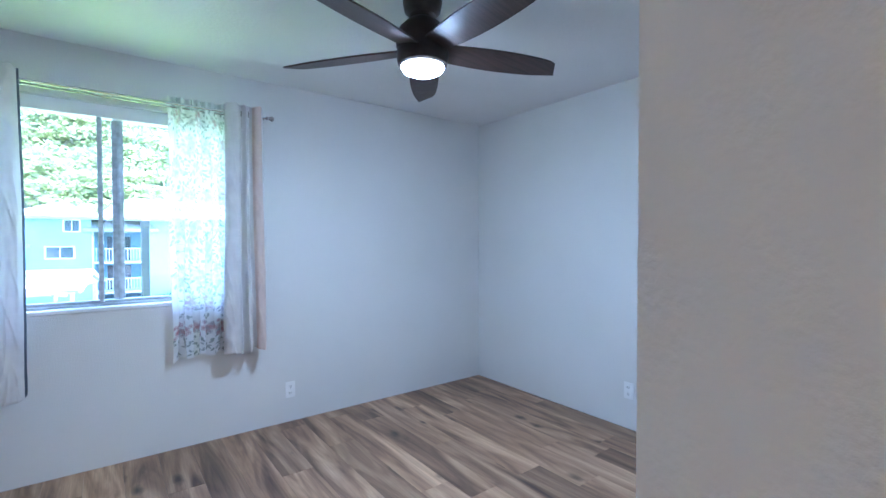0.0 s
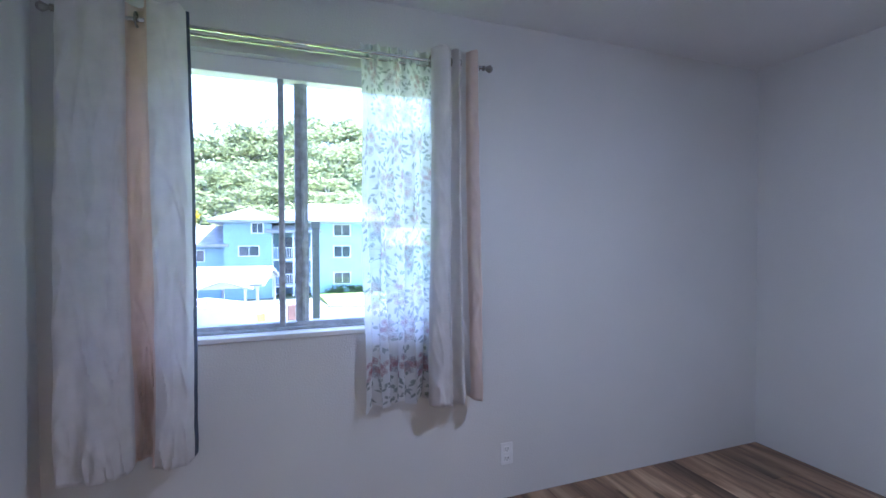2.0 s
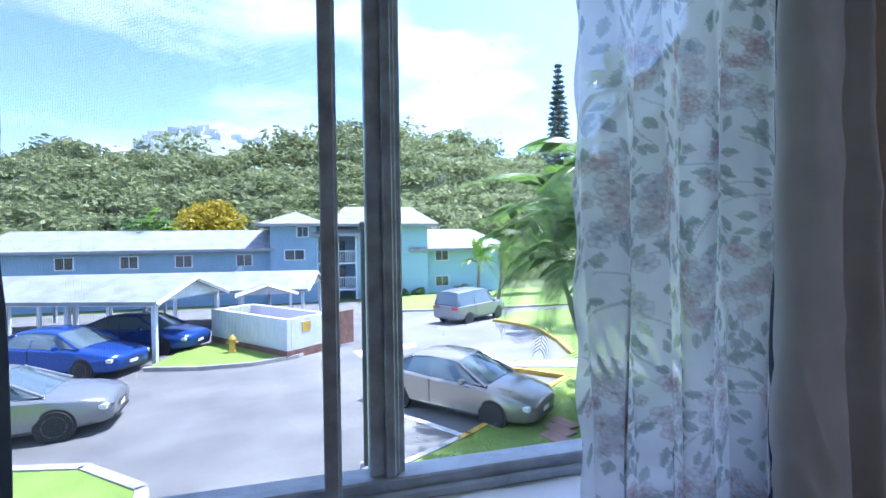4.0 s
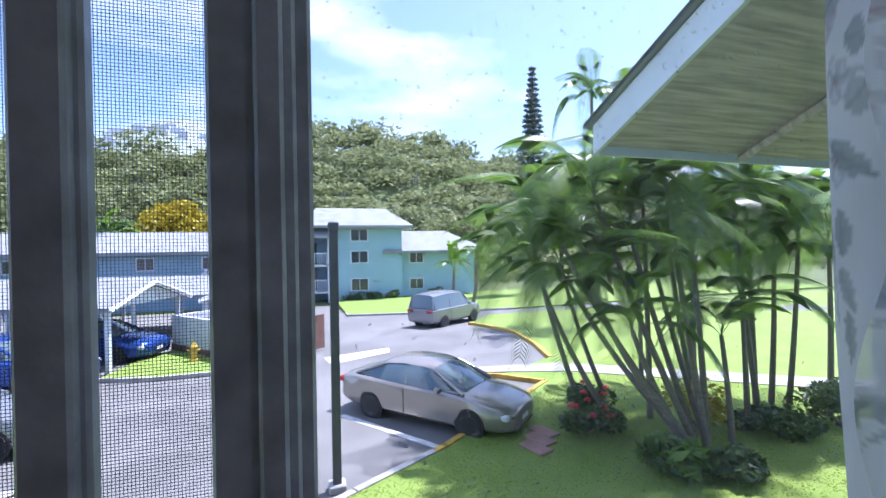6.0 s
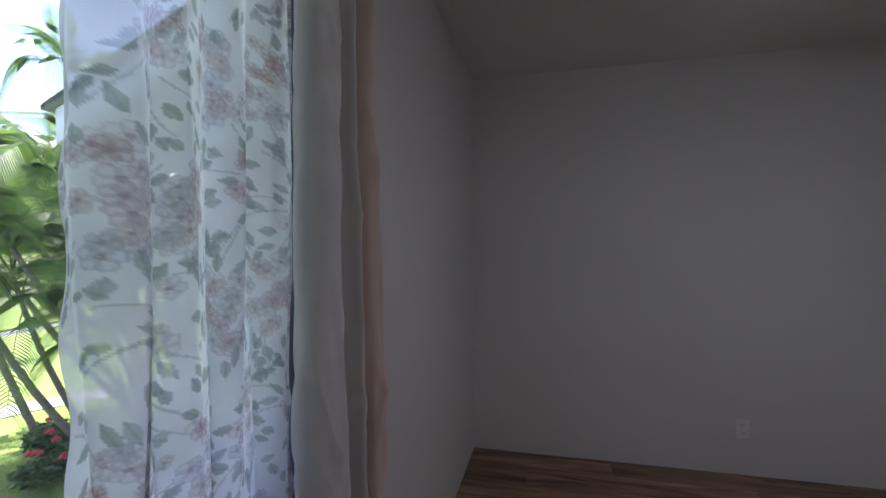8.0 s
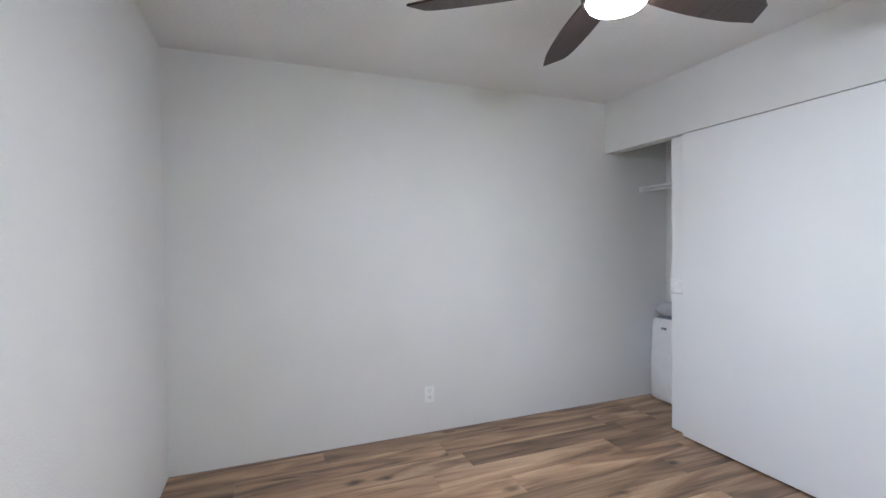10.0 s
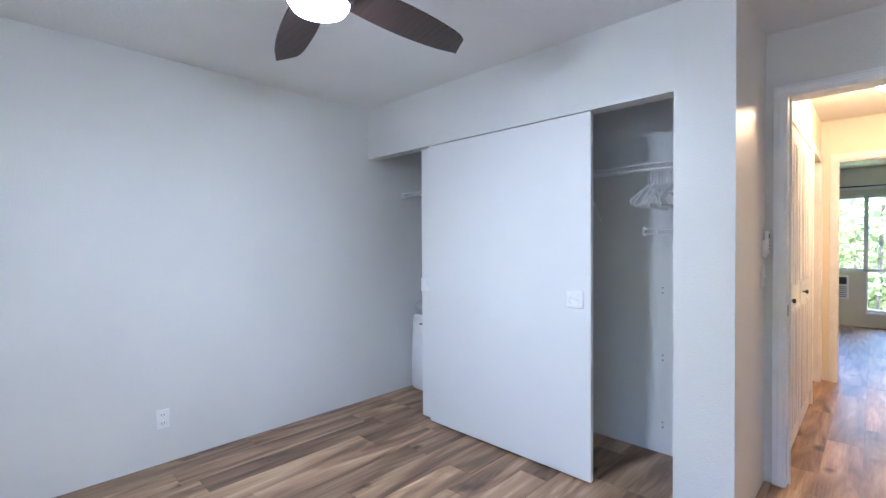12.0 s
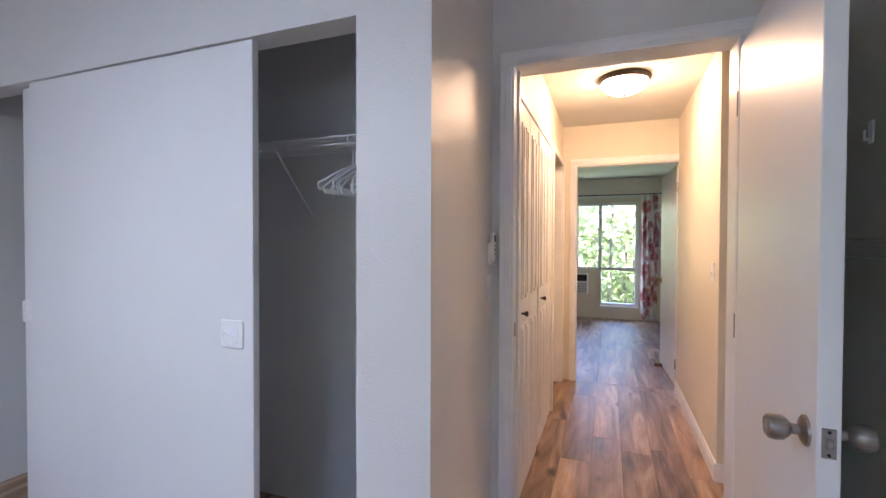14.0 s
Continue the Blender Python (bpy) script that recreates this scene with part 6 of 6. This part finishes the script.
def bush(at, size, label, seed, blooms=0, material=SHRUB, n=1400, leaf=0.07):
    r = np.random.RandomState(seed)
    b = thing("bush", pose(*at), label, "bush", "garden bushes")
    bm = bmesh.new()
    for k in range(7):
        rod(bm, (0, 0, -0.05), (size[0] * 0.6 * math.cos(k), size[1] * 0.6 * math.sin(k), size[2] * 1.2), 0.018, 0.006, seg=5)
    part("stems", bm, BARK, b)
    cards("foliage", np.concatenate([leaf_cards(n // 8, (size[0] * 0.45 * r.normal(), size[1] * 0.45 * r.normal(), size[2] * (0.9 + 0.25 * r.normal())), tuple(0.55 * s for s in size), r, leaf) for _ in range(8)]), material, b)
    for k in range(blooms):
        a, q = r.rand() * 6.28, 0.3 + 0.7 * r.rand()
        c = Vector((size[0] * q * math.cos(a), size[1] * q * math.sin(a), size[2] * (1.35 + 0.4 * r.rand())))
        bm = bmesh.new()
        for j in range(7):
            w = Vector((math.cos(j * 0.9), math.sin(j * 0.9), 0.5 * math.sin(j * 2))) * 0.045
            bmesh.ops.create_icosphere(bm, subdivisions=1, radius=0.035, matrix=Matrix.Translation(c + w))
        part("bloom", bm, BLOOM, b, "red flower")
    return b


bush((5.9, 10.9, GZ + 0.1), (0.62, 0.5, 0.32), "rose bush with red blooms beside the pavers", 1, 9)
bush((6.6, 11.6, GZ + 0.1), (0.6, 0.5, 0.40), "low green bush with a few red blooms", 2, 4)
bush((8.2, 10.3, GZ + 0.1), (0.7, 0.6, 0.55), "green and yellow leafy shrub at the palms' feet", 3, 0, GOLD, 900, 0.06)
bush((9.4, 9.6, GZ + 0.1), (0.7, 0.5, 0.35), "dark green shrub at the palms' feet", 4)
bush((6.9, 8.5, GZ + 0.1), (0.5, 0.4, 0.28), "dark green shrub at the palms' feet", 5)
bush((11.0, 9.3, GZ + 0.1), (0.9, 0.7, 0.6), "dark green shrub at the palms' feet", 6)
bush((6.2, 9.0, GZ + 0.1), (0.5, 0.5, 0.35), "low broad-leaved plant on the lawn", 7, 0, PALM, 500, 0.14)
for i, x in enumerate((4.8, 6.5, 8.2, 12.8)):
    bush((x, 43.2, -3.65), (0.7, 0.5, 0.5), "small clipped shrub by the block's wall", 10 + i, 0, SHRUB, 500, 0.12)

# grass blades on the lawn by the parking
gr = np.random.RandomState(31)
gx, gy = gr.uniform(-1.2, 12, 60000), gr.uniform(6.2, 16, 60000)
keep = (gy < 9.9 + (gx - 0.4) * 0.62 - 0.15) & (gy > 5)
gx, gy = gx[keep], gy[keep]
ga, gh = gr.rand(len(gx)) * 6.28, gr.uniform(0.012, 0.03, len(gx))
base = np.stack([gx, gy, np.full(len(gx), GZ + 0.098)], 1)
wv = np.stack([np.cos(ga), np.sin(ga), 0 * ga], 1) * 0.014
tip = base + np.stack([0.03 * np.sin(ga * 3), 0.03 * np.cos(ga * 2), gh], 1)
tagged(cards("lawn_grass", np.stack([base - wv, base + wv, tip + wv * 0.2, tip - wv * 0.2], 1).reshape(-1, 3), leafy("grass_blade", (0.28, 0.37, 0.05), (0.46, 0.54, 0.11), 0.5, 0.7)), "short bright green grass on the front lawn", "grass", kind="stuff")

# woods outside the far bedroom
V = []
r_ = np.random.RandomState(21)
for _ in range(150):
    V.append(leaf_cards(130, (r_.uniform(-5, 7), r_.uniform(-22, -13), r_.uniform(-2.5, 2.6)), (1.2, 1.0, 0.9), r_, 0.16))
tagged(cards("hillside_shrubs", np.concatenate(V), CANOPY), "sunlit shrubs and trees behind the far bedroom", "shrubs", kind="stuff")
bm = bmesh.new()
for _ in range(26):
    x, y = r_.uniform(-4, 5), r_.uniform(-18, -12)
    rod(bm, (x, y, -4), (x + r_.normal() * 0.5, y, 5), 0.07, 0.03, seg=6)
tagged(new("thin_trunks", mesh("thin_trunks", bm, BARK)), "thin bare trunks among the shrubs", "trunks", kind="stuff")

# ---- floor planks, last ----
fl = bpy.data.objects["floor"]
pr = random.Random(3)
PW = 0.178


def planks(x0, x1, y0, y1):
    n0, n1 = math.floor(x0 / PW), math.ceil(x1 / PW)
    for c in range(n0, n1):
        xa, xb = max(x0, c * PW), min(x1, (c + 1) * PW)
        if xb - xa < 0.006:
            continue
        y = y0 - pr.uniform(0, 1.2)
        while y < y1:
            ya, yb = max(y, y0), min(y + 1.22, y1)
            y += 1.22
            if yb - ya < 0.01:
                continue
            bm = bmesh.new()
            bx(bm, (xa + 0.0004, ya + 0.0004, -0.012), (xb - 0.0004, yb - 0.0004, 0.0))
            top = [f for f in bm.faces if f.normal.z > 0.9]
            bmesh.ops.bevel(bm, geom=[e for f in top for e in f.edges], offset=0.0008, segments=1, affect="EDGES")
            part("plank", bm, PLANK, fl)


planks(XL, XR, YC - 0.10, YW)
planks(XN + 0.11, XR, -0.60, YC - 0.10)
planks(XL, XN, YD, YC - 0.10)
planks(-1.6, HX1 + 0.7, HY, YD)
planks(FX0, 1.0, FY, HY)
